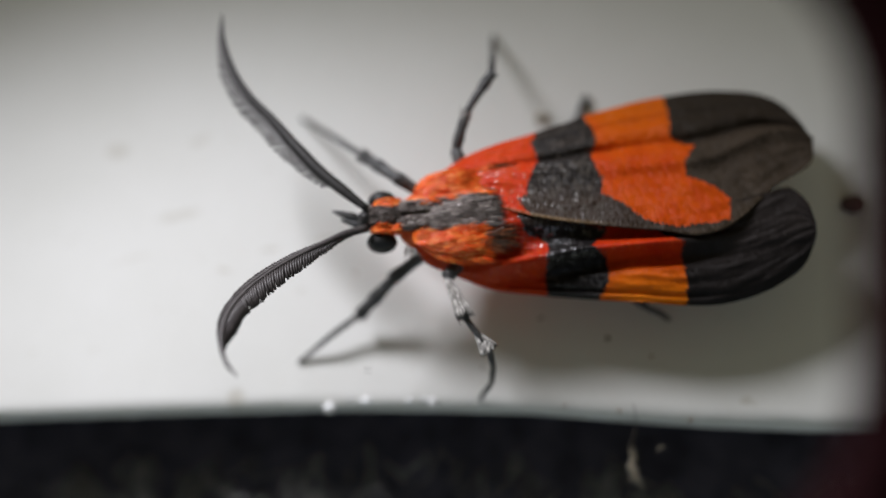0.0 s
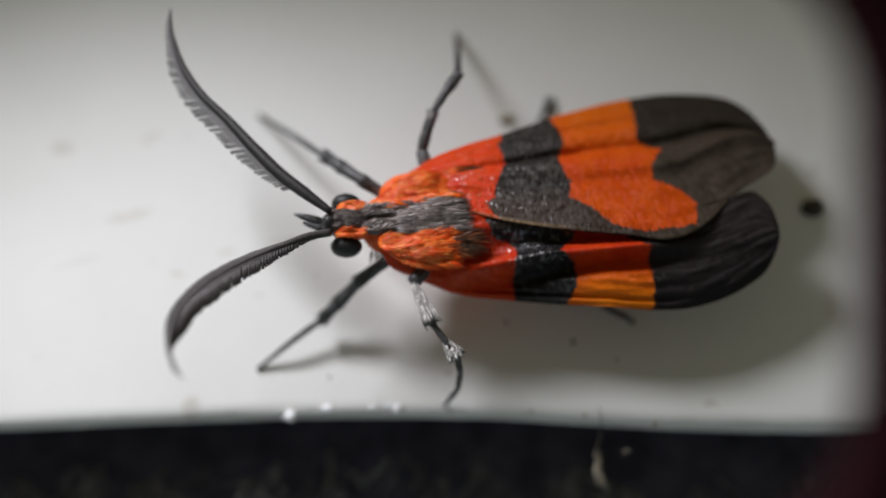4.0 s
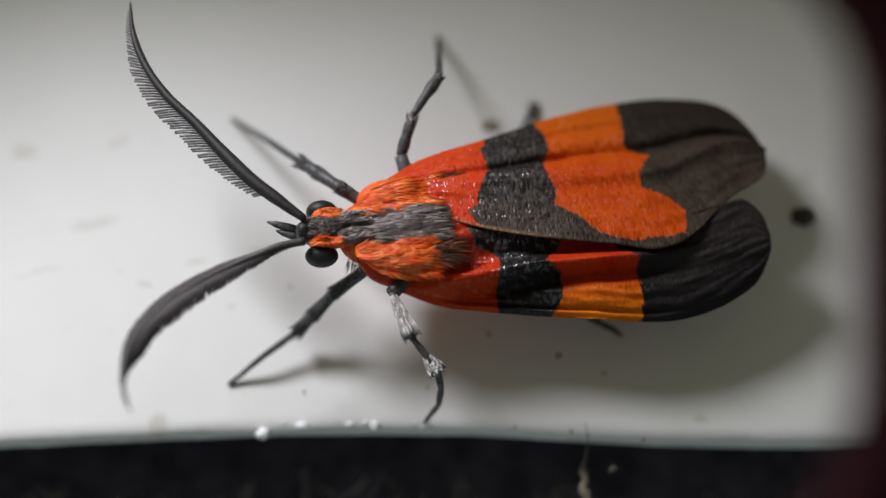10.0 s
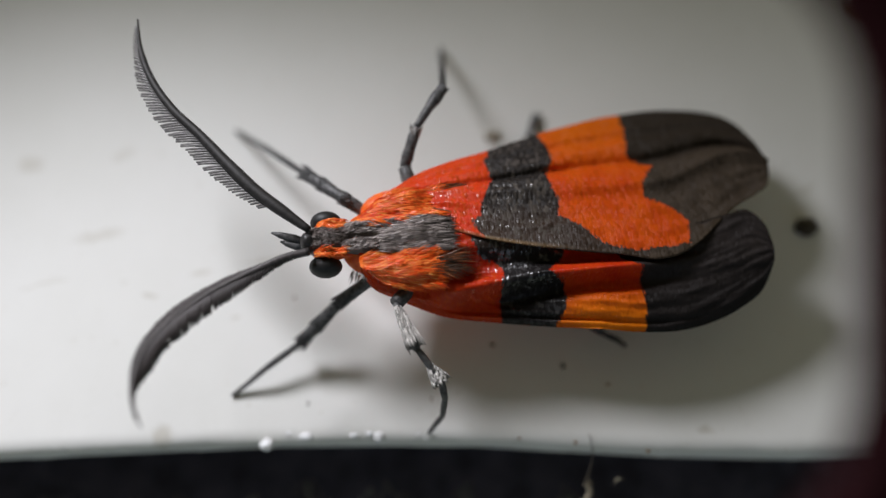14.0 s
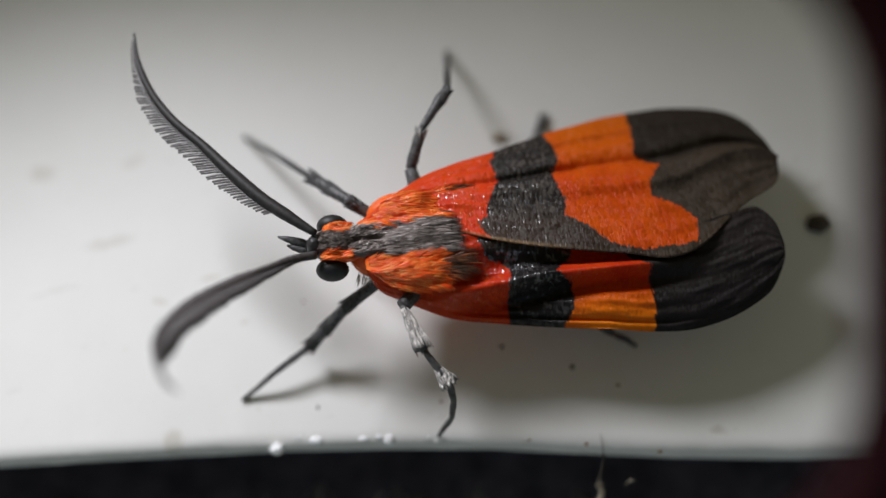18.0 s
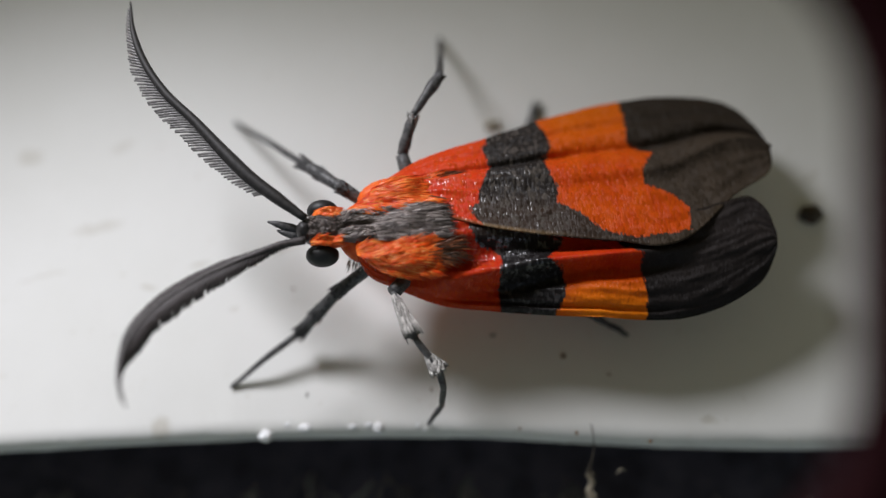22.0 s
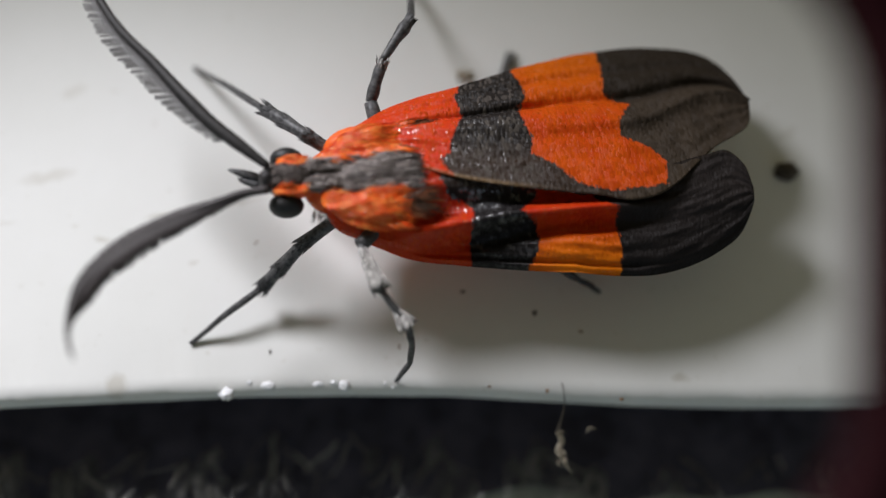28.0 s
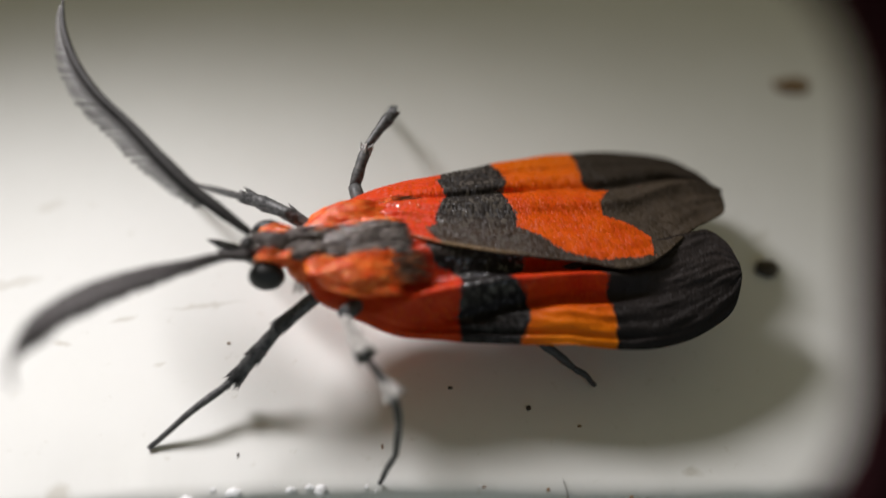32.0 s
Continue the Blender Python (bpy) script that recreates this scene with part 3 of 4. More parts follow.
TIP_L = [(0.30, 0.12), (0.328, -0.039), (0.392, -0.076), (0.39, -0.126), (0.396, -0.193), (0.397, -0.26), (0.40, -0.4), (1.0, -0.4), (1.0, 0.2)]

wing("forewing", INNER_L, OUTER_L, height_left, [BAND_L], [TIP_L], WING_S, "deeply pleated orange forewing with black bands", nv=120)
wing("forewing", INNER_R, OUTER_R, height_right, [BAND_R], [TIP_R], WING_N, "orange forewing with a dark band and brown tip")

# body under the wings
part("abdomen", ball((0.22, 0.05, 0.27), (0.42, 0.10, 0.085), 16, 24), BLACK, moth)
LOBES = [((-0.30, 0.055, 0.33), (0.235, 0.135, 0.150)), ((-0.36, 0.165, 0.405), (0.135, 0.065, 0.052)), ((-0.34, -0.035, 0.415), (0.135, 0.062, 0.052))]
part("thorax", ball(*LOBES[0], 20, 28, 0.03), ORANGE, moth, "orange furred thorax")
part("tegula", ball(*LOBES[1], 14, 22, 0.05, 8), ORANGE, moth, "orange shoulder lobe")
part("tegula", ball(*LOBES[2], 14, 22, 0.05, 9), ORANGE, moth, "orange shoulder lobe")
part("collar", ball((-0.485, 0.055, 0.395), (0.078, 0.098, 0.07), 16, 24, 0.03), ORANGE, moth)
part("dorsal_patch", ball((-0.345, 0.050, 0.408), (0.150, 0.056, 0.080), 16, 24, 0.04, 6), GREY, moth, "dark grey patch along the back")
part("collar_lobe", ball((-0.475, 0.081, 0.453), (0.098, 0.033, 0.028), 12, 16, 0.10, 2), GREY, moth, "dark grey lobe")
part("collar_lobe", ball((-0.465, 0.027, 0.453), (0.098, 0.030, 0.028), 12, 16, 0.10, 3), GREY, moth, "dark grey lobe")
part("head", ball((-0.598, 0.055, 0.43), (0.074, 0.056, 0.058), 20, 28, 0.05), GREY, moth, "dark grey head")
part("face", ball((-0.655, 0.05, 0.45), (0.028, 0.034, 0.045), 12, 16, 0.05), BLACK, moth)
part("head_stripe", ball((-0.578, 0.102, 0.444), (0.060, 0.014, 0.026), 16, 22, 0.22, 4), ORANGE, moth, "orange stripe of scales")
part("head_stripe", ball((-0.572, 0.009, 0.438), (0.060, 0.014, 0.026), 16, 22, 0.22, 5), ORANGE, moth, "orange stripe of scales")
part("eye", ball((-0.610, -0.018, 0.408), (0.052, 0.036, 0.050), 20, 28), EYE, moth, "glossy black compound eye")
part("eye", ball((-0.605, 0.122, 0.425), (0.050, 0.036, 0.050), 20, 28), EYE, moth, "glossy black compound eye")
part("palp", tube([(-0.66, 0.06, 0.42), (-0.71, 0.075, 0.43), (-0.745, 0.083, 0.445), (-0.773, 0.09, 0.455)], [0.012, 0.015, 0.011, 0.003], 10), LEG, moth)
part("palp", tube([(-0.66, 0.045, 0.42), (-0.70, 0.052, 0.42), (-0.73, 0.06, 0.43), (-0.748, 0.066, 0.435)], [0.012, 0.014, 0.010, 0.003], 10), LEG, moth)


def fur(name, mat, count, seed, where, label):
    rnd = random.Random(seed)
    strands = []
    while len(strands) < count:
        got = where(rnd)
        if got:
            strands.append(got)
    return tagged(part(name, joined(strands), mat, moth, label), kind="stuff")


FRONT = [((-0.485, 0.055, 0.395), (0.078, 0.098, 0.07)), ((-0.345, 0.050, 0.408), (0.150, 0.056, 0.080)), ((-0.475, 0.081, 0.453), (0.098, 0.033, 0.028)), ((-0.465, 0.027, 0.453), (0.098, 0.030, 0.028)), ((-0.598, 0.055, 0.43), (0.074, 0.056, 0.058)), ((-0.578, 0.104, 0.444), (0.060, 0.019, 0.026)), ((-0.572, 0.006, 0.438), (0.060, 0.019, 0.026))]


def back_height(x, y):
    """The top of thorax, shoulder lobes and wings."""
    z = ridge(x) - (0.2 * y if y > 0 else -0.45 * y) - 0.004
    for (cx, cy, cz), (rx, ry, rz) in LOBES + FRONT:
        q = 1 - ((x - cx) / rx) ** 2 - ((y - cy) / ry) ** 2
        if q > 0:
            z = max(z, cz + rz * math.sqrt(q))
    return z


def on_back(rnd, x0, x1, mid, half, long, fan=1.0, rise=0.12):
    """A strand combed backwards inside a stretch of the back; mid and half: the stretch's middle line and half width."""
    x, s = rnd.uniform(x0, x1), rnd.uniform(-1, 1)
    y = mid(x) + s * half(x)
    # neighbours lean alike, so that the coat parts into wavy locks
    lock = noise.noise(Vector((x * 16, y * 60, half(x) * 9)))
    way = (1.0, fan * s * 0.25 + 0.34 * lock + rnd.uniform(-0.07, 0.07), rnd.uniform(0.3, 1.0) * rise)
    long *= rnd.uniform(0.7, 1.3)
    n = np.array(way) / np.linalg.norm(way)
    up, curl = 0.006 + 0.010 * noise.noise(Vector((x * 20 + 5, y * 75, 2))) + rnd.uniform(-0.003, 0.004), -0.03 * lock + rnd.uniform(-0.006, 0.006)
    up = max(up, 0.001)
    pts = []
    for k in range(5):
        q = k / 4
        px, py = x + n[0] * long * q, y + n[1] * long * q + curl * q * q
        pts.append((px, py, back_height(px, py) - 0.002 + up * math.sin(q * 2.2) * (1 + rise)))
    w = rnd.uniform(0.0011, 0.0022)
    return tube(pts, [w, w, w, w * 0.7, w * 0.15], 4)


fur("thorax_fur", ORANGE_HAIR, 2100, 11, lambda r: on_back(r, -0.52, -0.27, lambda x: 0.163 + 0.08 * (x + 0.36) - 0.045 * min(max((-0.42 - x) / 0.1, 0), 1), lambda x: 0.048 * min(max((x + 0.56) / 0.14, 0.2), 1), 0.065), "orange hair")
fur("thorax_fur", ORANGE_HAIR, 2200, 14, lambda r: on_back(r, -0.50, -0.29, lambda x: -0.060 + 0.045 * min(max((-0.42 - x) / 0.1, 0), 1), lambda x: 0.044 * min(max((x + 0.54) / 0.14, 0.2), 1), 0.062), "orange hair")
fur("dorsal_fur", GREY_HAIR, 2800, 12, lambda r: on_back(r, -0.46, -0.265, lambda x: 0.049, lambda x: 0.060 * math.sqrt(max(0.05, 1 - ((x + 0.36) / 0.165) ** 2)), 0.07, 0.15), "silky grey hair along the back")
fur("collar_fur", GREY_HAIR, 260, 21, lambda r: on_back(r, -0.56, -0.42, lambda x: 0.081, lambda x: 0.019, 0.028, 0.0), "short grey hair")
fur("collar_fur", GREY_HAIR, 260, 22, lambda r: on_back(r, -0.56, -0.42, lambda x: 0.027, lambda x: 0.017, 0.028, 0.0), "short grey hair")
fur("head_fur", TAUPE_HAIR, 500, 23, lambda r: on_back(r, -0.66, -0.55, lambda x: 0.055, lambda x: 0.030, 0.022, 0.1), "short brown grey hair")
fur("head_fur", ORANGE_HAIR, 320, 24, lambda r: on_back(r, -0.64, -0.56, lambda x: 0.103, lambda x: 0.012, 0.03, 0.1), "short orange hair")
fur("head_fur", ORANGE_HAIR, 320, 25, lambda r: on_back(r, -0.64, -0.56, lambda x: 0.008, lambda x: 0.012, 0.03, 0.1), "short orange hair")
fur("neck_bristles", SILVER, 60, 17, lambda r: hair((-0.53 + r.uniform(0, 0.09), -0.035 + r.uniform(-0.02, 0.01), 0.40 + r.uniform(-0.02, 0.01)), (r.uniform(-0.6, 0.1), -1.0, r.uniform(-0.6, 0.1)), r.uniform(0.02, 0.04), 0.0014), "short pale bristles")
fur("side_tuft", BROWN_HAIR, 170, 13, lambda r: on_back(r, -0.30, -0.215, lambda x: -0.03 + 0.3 * (x + 0.2), lambda x: 0.022, 0.078), "brown hair tuft")
fur("side_tuft", BROWN_HAIR, 330, 15, lambda r: on_back(r, -0.31, -0.215, lambda x: 0.172, lambda x: 0.040, 0.085), "brown hair tuft")


def leg(name, joints, radii, tufts=(), label="dark grey scaled leg", skin=None, brushes=()):
    """A jointed leg: femur, tibia and tarsus as parts, with scale tufts and flaring brushes at the given places."""
    root = part(name, tube(joints[:2], radii[:2], 10, smooth_steps=5), skin or LEG, moth, label)
    names = ["tibia", "tibia", "tarsus"] if len(joints) > 4 else ["tibia", "tarsus"]
    for k in range(1, len(joints) - 1):
        nm = names[min(k - 1, len(names) - 1)]
        a, b = np.array(joints[k], float), np.array(joints[k + 1], float)
        r0, r1 = radii[k], radii[k + 1]
        if brushes and k == 1:
            r0 = 0.55 * r0
        if nm == "tarsus":
            r0, r1 = min(r0, 0.0125), min(r1, 0.0125)
        bow = (a + b) / 2 + (0, 0, 0.012 if nm == "tarsus" else 0.004)
        part(nm, tube([a, a + (b - a) * 0.12, bow, a + (b - a) * 0.9, b], [r0 * 0.8, r0, (r0 + r1) / 2, r1 * (1.0 if nm == "tarsus" else 1.3), r1 * 0.9], 10, smooth_steps=13), skin or LEG, root)
    rnd = random.Random(len(name) + int(1000 * abs(joints[0][0])))
    for (k, s0, s1, mat, n, size) in tufts:
        a, b = np.array(joints[k], float), np.array(joints[k + 1], float)
        ax = (b - a) / np.linalg.norm(b - a)
        strands = []
        for _ in range(2 * n):
            s = rnd.uniform(s0, s1)
            d = np.array((rnd.uniform(-1, 1), rnd.uniform(-1, 1), rnd.uniform(-1, 1)))
            d -= ax * (d @ ax)
            d /= np.linalg.norm(d)
            p = a + (b - a) * s + d * (radii[k] * 0.8)
            strands.append(hair(p, ax + d * (0.06 + 0.30 * (s - s0) / (s1 - s0 + 1e-9)), 0.72 * size * rnd.uniform(0.6, 1.1), 0.0032, 0))
        part("scale_tuft", joined(strands), mat, root, "tuft of flattened scales")
    for k, s0, s1, r0, r1, n in brushes:
        a, b = np.array(joints[k], float), np.array(joints[k + 1], float)
        span = np.linalg.norm(b - a)
        ax = (b - a) / span
        slope = (r1 - r0) / ((s1 - s0) * span)
        brush = part("scale_brush", tube([a + (b - a) * (s0 + (s1 - s0) * q) for q in (0, 0.3, 0.65, 0.92)], [r0 + (r1 - r0) * q - 0.002 for q in (0, 0.3, 0.65, 0.92)], 12), LEG, root, "flaring brush of silvery scales")
        strands = []
        for _ in range(n):
            q = rnd.random()
            d = np.array((rnd.uniform(-1, 1), rnd.uniform(-1, 1), rnd.uniform(-1, 1)))
            d -= ax * (d @ ax)
            d /= np.linalg.norm(d)
            p = a + (b - a) * (s0 + (s1 - s0) * q * 0.8) + d * (r0 + (r1 - r0) * q * 0.8)
            strands.append(hair(p, ax + d * (slope + rnd.uniform(-0.04, 0.03)) + np.array((rnd.uniform(-1, 1), rnd.uniform(-1, 1), 0)) * 0.025, span * (s1 - s0) * rnd.uniform(0.17, 0.26), 0.0036, 0))
        part("scale", joined(strands), SILVER, brush)
    return root


leg("foreleg", [(-0.45, -0.03, 0.34), (-0.588, -0.095, 0.260), (-0.736, -0.184, 0.122), (-1.003, -0.337, 0.008)], [0.022, 0.021, 0.017, 0.009], [(0, 0.5, 1.0, LEG, 90, 0.04), (1, 0.1, 0.55, LEG, 90, 0.05), (1, 0.65, 1.0, LEG, 120, 0.055)])
leg("foreleg", [(-0.45, 0.15, 0.36), (-0.545, 0.21, 0.40), (-0.68, 0.335, 0.34), (-1.015, 0.70, 0.008)], [0.022, 0.020, 0.017, 0.009], [(0, 0.5, 1.0, LEG, 90, 0.04), (1, 0.1, 0.55, LEG, 90, 0.05), (1, 0.65, 1.0, LEG, 120, 0.055)])
leg("midleg", [(-0.32, -0.05, 0.33), (-0.396, -0.144, 0.377), (-0.337, -0.296, 0.385), (-0.270, -0.388, 0.33), (-0.262, -0.430, 0.24), (-0.275, -0.468, 0.12), (-0.325, -0.508, 0.008)], [0.026, 0.024, 0.011, 0.012, 0.011, 0.010, 0.008], (), "dark leg with silvery scale tufts", brushes=[(1, 0.06, 1.0, 0.010, 0.031, 520), (2, 0.5, 1.06, 0.010, 0.033, 260)])
leg("midleg", [(-0.32, 0.2, 0.36), (-0.347, 0.318, 0.39), (-0.30, 0.43, 0.45), (-0.205, 0.555, 0.475), (-0.196, 0.80, 0.24), (-0.19, 1.01, 0.010)], [0.028, 0.021, 0.015, 0.017, 0.012, 0.011], [(1, 0.75, 0.95, SILVER, 30, 0.03), (2, 0.6, 0.95, LEG, 120, 0.04)], "dark leg with a pale ring of scales")
leg("hindleg", [(0.0, -0.02, 0.24), (0.18, -0.18, 0.21), (0.30, -0.225, 0.10), (0.385, -0.25, 0.008)], [0.02, 0.015, 0.011, 0.009], label="thin black leg", skin=BLACK)
leg("hindleg", [(0.0, 0.12, 0.24), (0.06, 0.40, 0.16), (0.12, 0.57, 0.06), (0.162, 0.668, 0.016)], [0.02, 0.016, 0.016, 0.018], [(2, 0.5, 1.0, LEG, 60, 0.04)])


def antenna(base, points, combs, label, n, wide, girth, spread, mat, teeth, start, slant=0.55):
    """A comb-like antenna: one bent shaft and rows of fine branches; points are relative to base; combs: the side and length of each row."""
    root = part("antenna", tube(spline(points, 60), np.interp(np.linspace(0, 1, 60), [0, 0.12, 0.3, 0.5, 0.85, 1], girth), 8), mat, moth, label, at=base)
    shaft = spline(points, n)
    grow = np.gradient(shaft, axis=0)
    rnd = random.Random(n)
    for side, long in combs:
        for k in range(start, n - 3):
            size = long * np.interp(k / n, [0, 0.12, 0.3, 0.5, 0.72, 0.84, 1], spread) * rnd.uniform(0.94, 1.04)
            a = grow[k] / np.linalg.norm(grow[k])
            d = np.array(side, float)
            d = d - a * (d @ a)
            d = d / np.linalg.norm(d) + (slant + rnd.uniform(-0.06, 0.06)) * a
            m = d * size * 0.55 + a * size * 0.05
            part("branch", tube([(0, 0, 0), m, d * size], [wide * 1.1, wide, wide * 0.8], 4), teeth, root, at=shaft[k])
    return root


BASE_R, BASE_L = (-0.647, 0.077, 0.490), (-0.651, 0.012, 0.475)
POINTS_R = [(0.000, 0.000, 0.000), (-0.076, 0.060, 0.014), (-0.160, 0.130, 0.028), (-0.246, 0.222, 0.041), (-0.334, 0.325, 0.055), (-0.422, 0.418, 0.069), (-0.491, 0.527, 0.083), (-0.528, 0.636, 0.096), (-0.536, 0.733, 0.110)]
POINTS_L = [(0.000, 0.000, 0.000), (-0.076, -0.021, 0.012), (-0.158, -0.060, 0.023), (-0.239, -0.102, 0.035), (-0.318, -0.152, 0.047), (-0.394, -0.215, 0.058), (-0.448, -0.287, 0.070), (-0.471, -0.365, 0.082), (-0.471, -0.430, 0.093), (-0.452, -0.491, 0.105), (-0.432, -0.525, 0.110)]
antenna_r = antenna(BASE_R, POINTS_R, [((-0.8, -0.5, -0.25), 0.075)], "black feathered antenna with a grey comb", 84, 0.0050, [0.012, 0.020, 0.021, 0.015, 0.011, 0.003], [0.1, 0.42, 0.86, 0.92, 0.66, 0.34, 0.05], ANTENNA, COMB, 12, 0.95)
antenna_l = antenna(BASE_L, POINTS_L, [((0.25, -1.0, -0.2), 0.061), ((0.3, -1.0, -1.1), 0.047), ((-0.5, 1.0, -0.3), 0.028)], "brown grey feathered antenna like a broad blade", 80, 0.0054, [0.014, 0.012, 0.007, 0.006, 0.008, 0.002], [0.12, 0.36, 0.80, 1.0, 0.74, 0.22, 0.05], BLADE, BLADE, 4)

# ---- dirt on the ledge ----


def crumb(name, centre, radii, mat, label, category, seed):
    ob = new(name, mesh_of(name, *ball((0, 0, 0), radii, 12, 18, 0.35, seed), mat))
    ob.location = (centre[0] * CM, centre[1] * CM, (centre[2] + radii[2] * 0.55) * CM)
    tagged(ob, label, category, group=category + "s on the ledge")
    return ob


crumb("dirt_crumb", (1.115, 0.147, 0), (0.042, 0.036, 0.02), DIRT, "dark brown crumb of dirt on the ledge", "dirt", 1)
crumb("dirt_speck", (0.157, -0.308, 0), (0.008, 0.008, 0.005), DIRT, "tiny dark speck on the ledge", "dirt", 2)
crumb("dirt_speck", (-0.082, -0.217, 0), (0.008, 0.005, 0.004), DIRT, "tiny dark speck on the ledge", "dirt", 3)
crumb("dirt_speck", (-0.741, -0.381, 0), (0.003, 0.008, 0.003), DIRT, "tiny dark speck on the ledge", "dirt", 4)
crumb("dirt_crumb", (-0.012, 0.607, 0), (0.03, 0.022, 0.014), STRAW, "pale brown crumb of dirt on the ledge", "dirt", 6)
crumb("dirt_smudge", (1.58, 1.09, 0), (0.08, 0.05, 0.012), STAIN, "brown smudge of dried dirt on the ledge", "dirt", 7)

crumb("paint_bead", (-0.885, -0.512, -0.012), (0.024, 0.02, 0.016), BEAD, "glossy white paint bead on the ledge's rim", "paint bead", 11)
for n, (x, r, d) in enumerate(((-0.81, 0.008, 0.030), (-0.75, 0.013, 0.018), (-0.63, 0.006, 0.034), (-0.585, 0.009, 0.020), (-0.53, 0.009, 0.026), (-0.498, 0.018, 0.014), (-0.364, 0.007, 0.024), (-0.338, 0.005, 0.010), (-0.03, 0.005, 0.024))):
    crumb("paint_bead", (x, edge_y(x) + d + 0.006, -0.008), (r * (1.3 + 0.6 * math.sin(7 * n)), r, r * 0.6), BEAD, "small white paint bead on the ledge's rim", "paint bead", 20 + n)
for n, (x, y, rx, ry) in enumerate(((-0.31, -0.392, 0.003, 0.009), (-0.018, -0.545, 0.006, 0.004), (-0.788, 0.005, 0.006, 0.004), (0.307, -0.382, 0.007, 0.004), (0.414, -0.616, 0.008, 0.005), (0.172, -0.572, 0.006, 0.006))):
    crumb("dirt_speck", (x, y, 0), (rx, ry, 0.003), STAIN, "tiny brown speck on the ledge", "dirt", 40 + n)


def twig():
    """A chewed bit of dry plant hanging over the rim."""
    root = new("plant_fragment", mesh_of("plant_fragment", *tube([(0.222, -0.545, 0.003), (0.226, -0.58, 0.003), (0.228, -0.615, -0.02), (0.220, -0.66, -0.06), (0.207, -0.70, -0.10)], [0.001, 0.0016, 0.002, 0.004, 0.005], 7, smooth_steps=14), DIRT))
    tagged(root, "pale dry plant fragment hanging over the rim", "plant debris")
    part("chewed_end", tube([(0.205, -0.70, -0.10), (0.222, -0.73, -0.12), (0.208, -0.76, -0.14), (0.222, -0.79, -0.16)], [0.006, 0.011, 0.009, 0.003], 6, 0.4, 12), STRAW, root)
    rnd = random.Random(9)
    for _ in range(9):
        a = np.array((0.213 + rnd.uniform(-0.012, 0.012), -0.74 + rnd.uniform(-0.05, 0.05), -0.12 + rnd.uniform(-0.02, 0.02)))
        b = a + (rnd.uniform(-0.035, 0.035), rnd.uniform(-0.03, 0.02), rnd.uniform(-0.01, 0.02))
        part("shard", tube([a, (a + b) / 2 + (0, 0.004, 0.004), b], [0.002, 0.005, 0.001], 5, 0.4), STRAW, root)
    part("stalk", tube([(0.205, -0.755, -0.13), (0.225, -0.80, -0.15), (0.256, -0.84, -0.17)], [0.003, 0.004, 0.002], 6, smooth_steps=8), STRAW, root)
    part("stalk", tube([(0.305, -0.712, -0.11), (0.322, -0.695, -0.10), (0.338, -0.70, -0.10)], [0.001, 0.003, 0.001], 6, smooth_steps=8), STRAW, root)


twig()

# ---- the rim of the macro lens, held before the camera ----


def build_lens_rim(depth=1.06):
    """A rounded-square ring of dark red plastic, in the camera's own axes; it sits off centre, so that one side shows."""
    x0, x1, y0, y1, r = -0.80, 0.582, -0.455, 0.455, 0.27
    path = []
    for cx, cy, a0 in ((x1 - r, y1 - r, 0), (x0 + r, y1 - r, 90), (x0 + r, y0 + r, 180), (x1 - r, y0 + r, 270)):
        for k in range(13):
            a = radians(a0 + 7.5 * k)
            path.append((cx, cy, math.cos(a), math.sin(a)))
    section = [(0.0, -0.02), (0.004, -0.045), (0.02, -0.06), (0.11, -0.06), (0.125, -0.045), (0.125, 0.02), (0.02, 0.02), (0.004, 0.01)]
    verts, faces = [], []
    for cx, cy, ca, sa in path:
        for out, z in section:
            verts.append((cx + (r + out) * ca, cy + (r + out) * sa, -depth + z))
    n, k = len(path), len(section)
    for i in range(n):
        for j in range(k):
            a, b = i * k + j, i * k + (j + 1) % k
            c, d = ((i + 1) % n) * k + (j + 1) % k, ((i + 1) % n) * k + j
            faces.append((a, d, c, b))
    ob = new("lens_rim", mesh_of("lens_rim", verts, faces, RIM))
    return tagged(ob, "dark red plastic rim of a close-up lens", "lens rim")


lens_rim = build_lens_rim()

# ---- motion ----


def swing(base, yaw, lift, along):
    """The pose of an antenna turned by yaw about the vertical and raised by lift about the level axis across it."""
    across = Vector((-along[1], along[0], 0)).normalized()
    return Matrix.Translation([c * CM for c in base]) @ Matrix.Rotation(radians(yaw), 4, "Z") @ Matrix.Rotation(radians(-lift), 4, across)


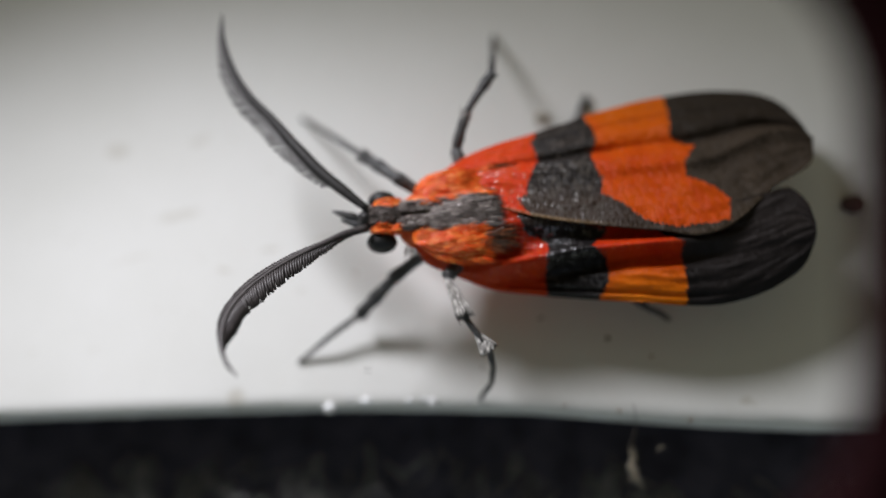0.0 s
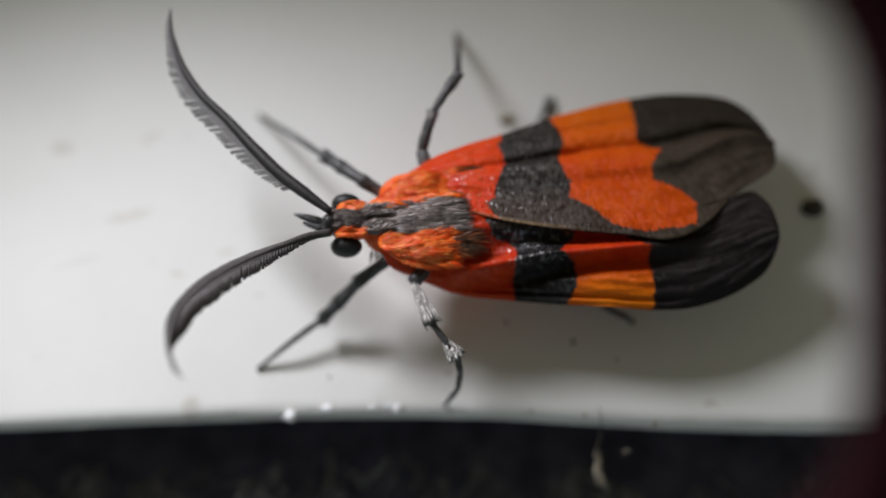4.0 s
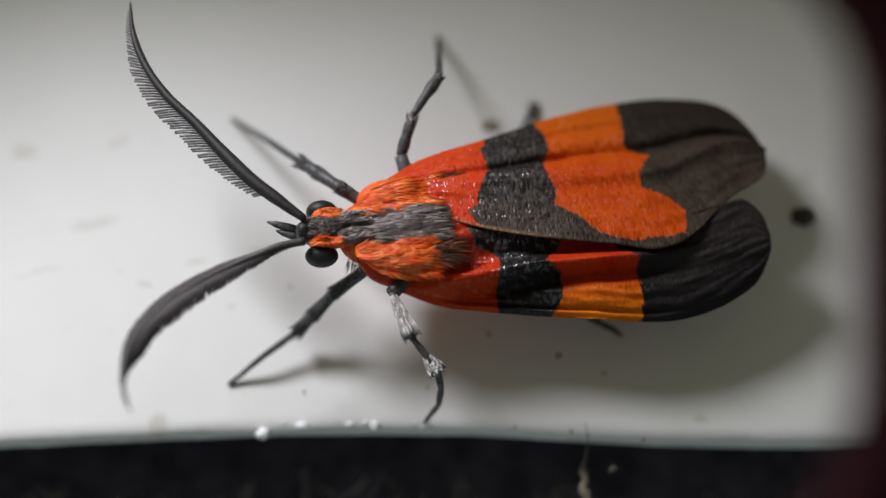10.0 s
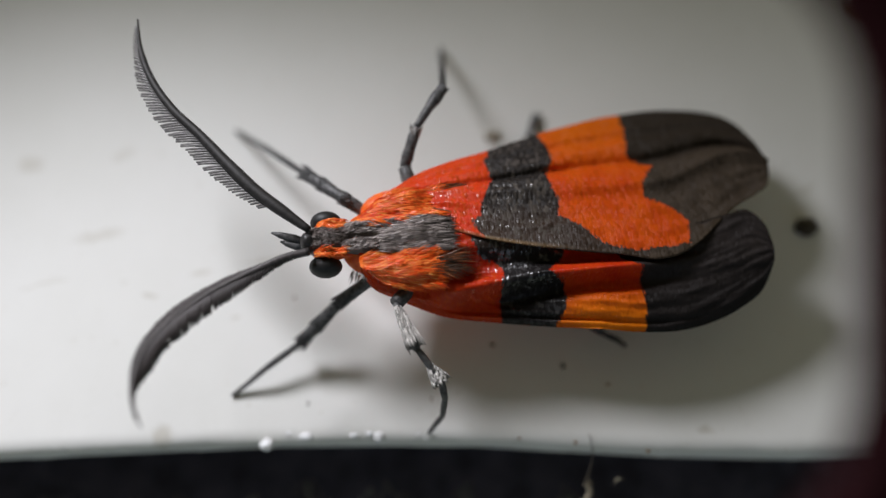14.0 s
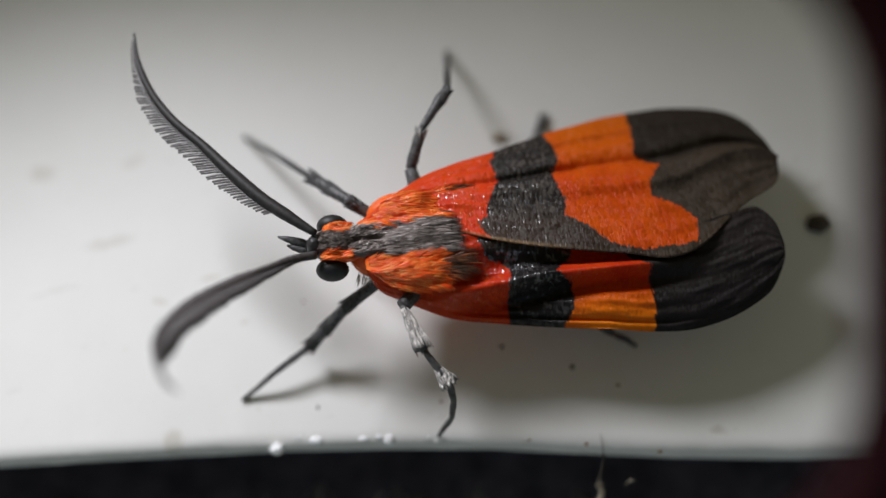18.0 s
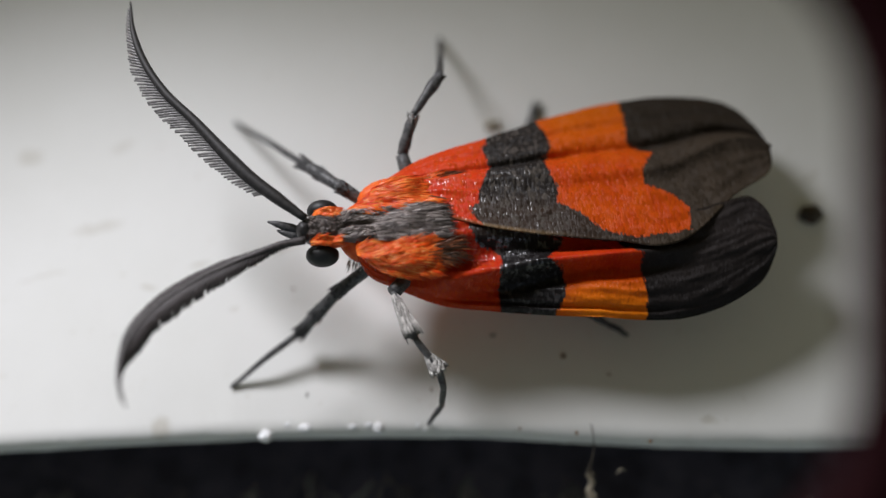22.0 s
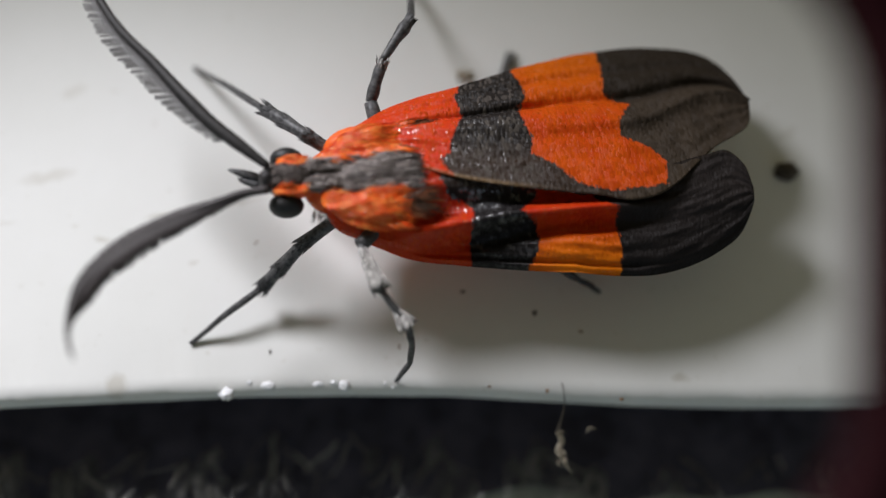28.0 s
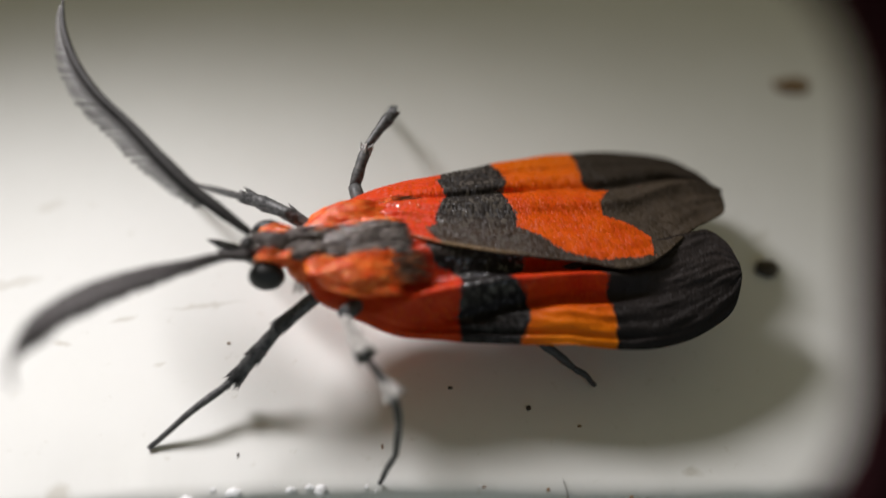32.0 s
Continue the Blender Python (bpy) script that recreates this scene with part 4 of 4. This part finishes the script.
def motions():
    right = [(0, -2.2, -1.9), (0.5, -3.2, -3), (1, -2.9, -2.9), (1.5, -2.7, -2.8), (2, -2.8, -2.3), (2.5, -2.6, -1.7), (3, -2.4, -2), (3.5, -2.2, -1.7), (4, -0.8, -1.4), (4.5, 1.6, -2.1), (6.5, 0.4, 0.9), (7, 0, 1.2), (7.5, 0, 1.2), (8, -0.1, 1.2), (8.5, 0, 0.9), (9, -0.2, 0.4), (9.5, -0.2, 0.6), (10, -0.1, 0.9), (10.5, -0.4, 0.8), (11, -0.4, 0.8), (11.5, -0.6, 0.5), (12, -1, 0), (12.5, -0.9, -0.6), (13, -0.7, -1.2), (13.5, -0.2, -0.7), (14, 0.1, -0.2), (14.5, -0.1, -1.3), (16.5, 0, 0), (17, -0.4, -0), (17.2, -0.4, 1), (17.4, -2.4, -1), (17.6, 0.8, 2), (17.8, 4.8, -2), (18, 2.4, 0), (18.2, -11.2, -2), (18.4, 2, 0), (18.6, -6, -1), (18.8, 0.4, 0), (19, -6.7, -1.4), (19.2, 0.4, 2), (19.4, -4.8, 1), (19.6, -0.4, 2), (20, -3.8, 0.5), (20.5, -3.2, 0.4), (21, -1.3, 1.3), (21.5, 0.4, 2.5), (22, -0.2, 2.3), (22.5, -1, 1.4), (23, -0.3, 1.4), (23.5, -0.1, 1.8), (24, -1.5, 2), (24.5, -3.5, 2.3), (26.5, 0, 1.2), (27, -0.9, 1.2), (27.5, -1.1, 1.2), (28, -1, 1.2), (28.5, -1, 1.2), (29, -0.9, 1.2), (29.5, -1.2, 1.2), (30, -2.5, 1.2), (30.5, -4.5, 1.2), (31, -1.1, -7.6), (31.5, 1.5, 4.1), (32, 1.3, 12.4)]
    left = [(0, 9.9, 19.2), (0.5, 7.9, 19.8), (1, 6.4, 17.7), (1.5, 5.7, 17.4), (2, 7.5, 21.8), (2.5, 8.8, 24.4), (3, 8.2, 23.6), (3.5, 8.2, 23.8), (4, 5.3, 20.1), (4.5, -1, 10.7), (6.5, 1.9, 14.1), (7, -0.8, 7.2), (7.5, -1, 6), (8, -1.4, 3.7), (8.5, -1.2, 2.9), (9, -0.8, 4.4), (9.5, -0.8, 5.1), (10, -0.8, 5.7), (10.5, -0.4, 5.4), (11, 0.3, 5.2), (11.5, 0.6, 5.1), (12, 0.6, 4.8), (12.5, 0.3, 3.8), (13, 0, 2.9), (13.5, 0.1, 3), (14, 0.1, 3.1), (14.5, -1.2, 1.2), (16.5, 5.9, 13.6), (17, 6.2, 18.9), (17.2, -0.4, 10), (17.4, 4.4, 15), (17.6, 2, 19), (17.8, -4, 10), (18, 12, 30), (18.2, 10.4, 19), (18.4, -8.8, 5), (18.6, 11.6, 27), (18.8, -2.4, 3), (19, 5.5, 16.2), (19.2, -4.8, 4), (19.4, 5.6, 17), (19.6, -5.2, 3), (20, 1.1, 7), (20.5, 0.3, 3.3), (21, -0.9, 4.6), (21.5, -2.7, 5.6), (22, -3, 3.4), (22.5, -2.7, 1.8), (23, -2.6, 1.8), (23.5, -2.7, 0.5), (24, -3.2, 0.7), (24.5, -2.6, 7.6), (26.5, -2.4, 4.7), (27, -4.4, 2.1), (27.5, -4.8, 0.5), (28, -4.5, 1.3), (28.5, -3.6, 1.9), (29, -2.3, 1.5), (29.5, -2.4, 3.9), (30, -4, 12), (30.5, 6.5, 28.1), (31, 1.2, 25.8), (31.5, -0.8, 12.2), (32, -4.3, 8)]
    walk(antenna_r, [(t, swing(BASE_R, yaw, lift, POINTS_R[-1])) for t, yaw, lift in right])
    walk(lens_rim, [(t, pose(x * CM, y * CM, z * CM, a, b, c)) for t, x, y, z, a, b, c in ROWS])
    walk(antenna_l, [(t, swing(BASE_L, yaw, lift, POINTS_L[-1])) for t, yaw, lift in left])


motions()
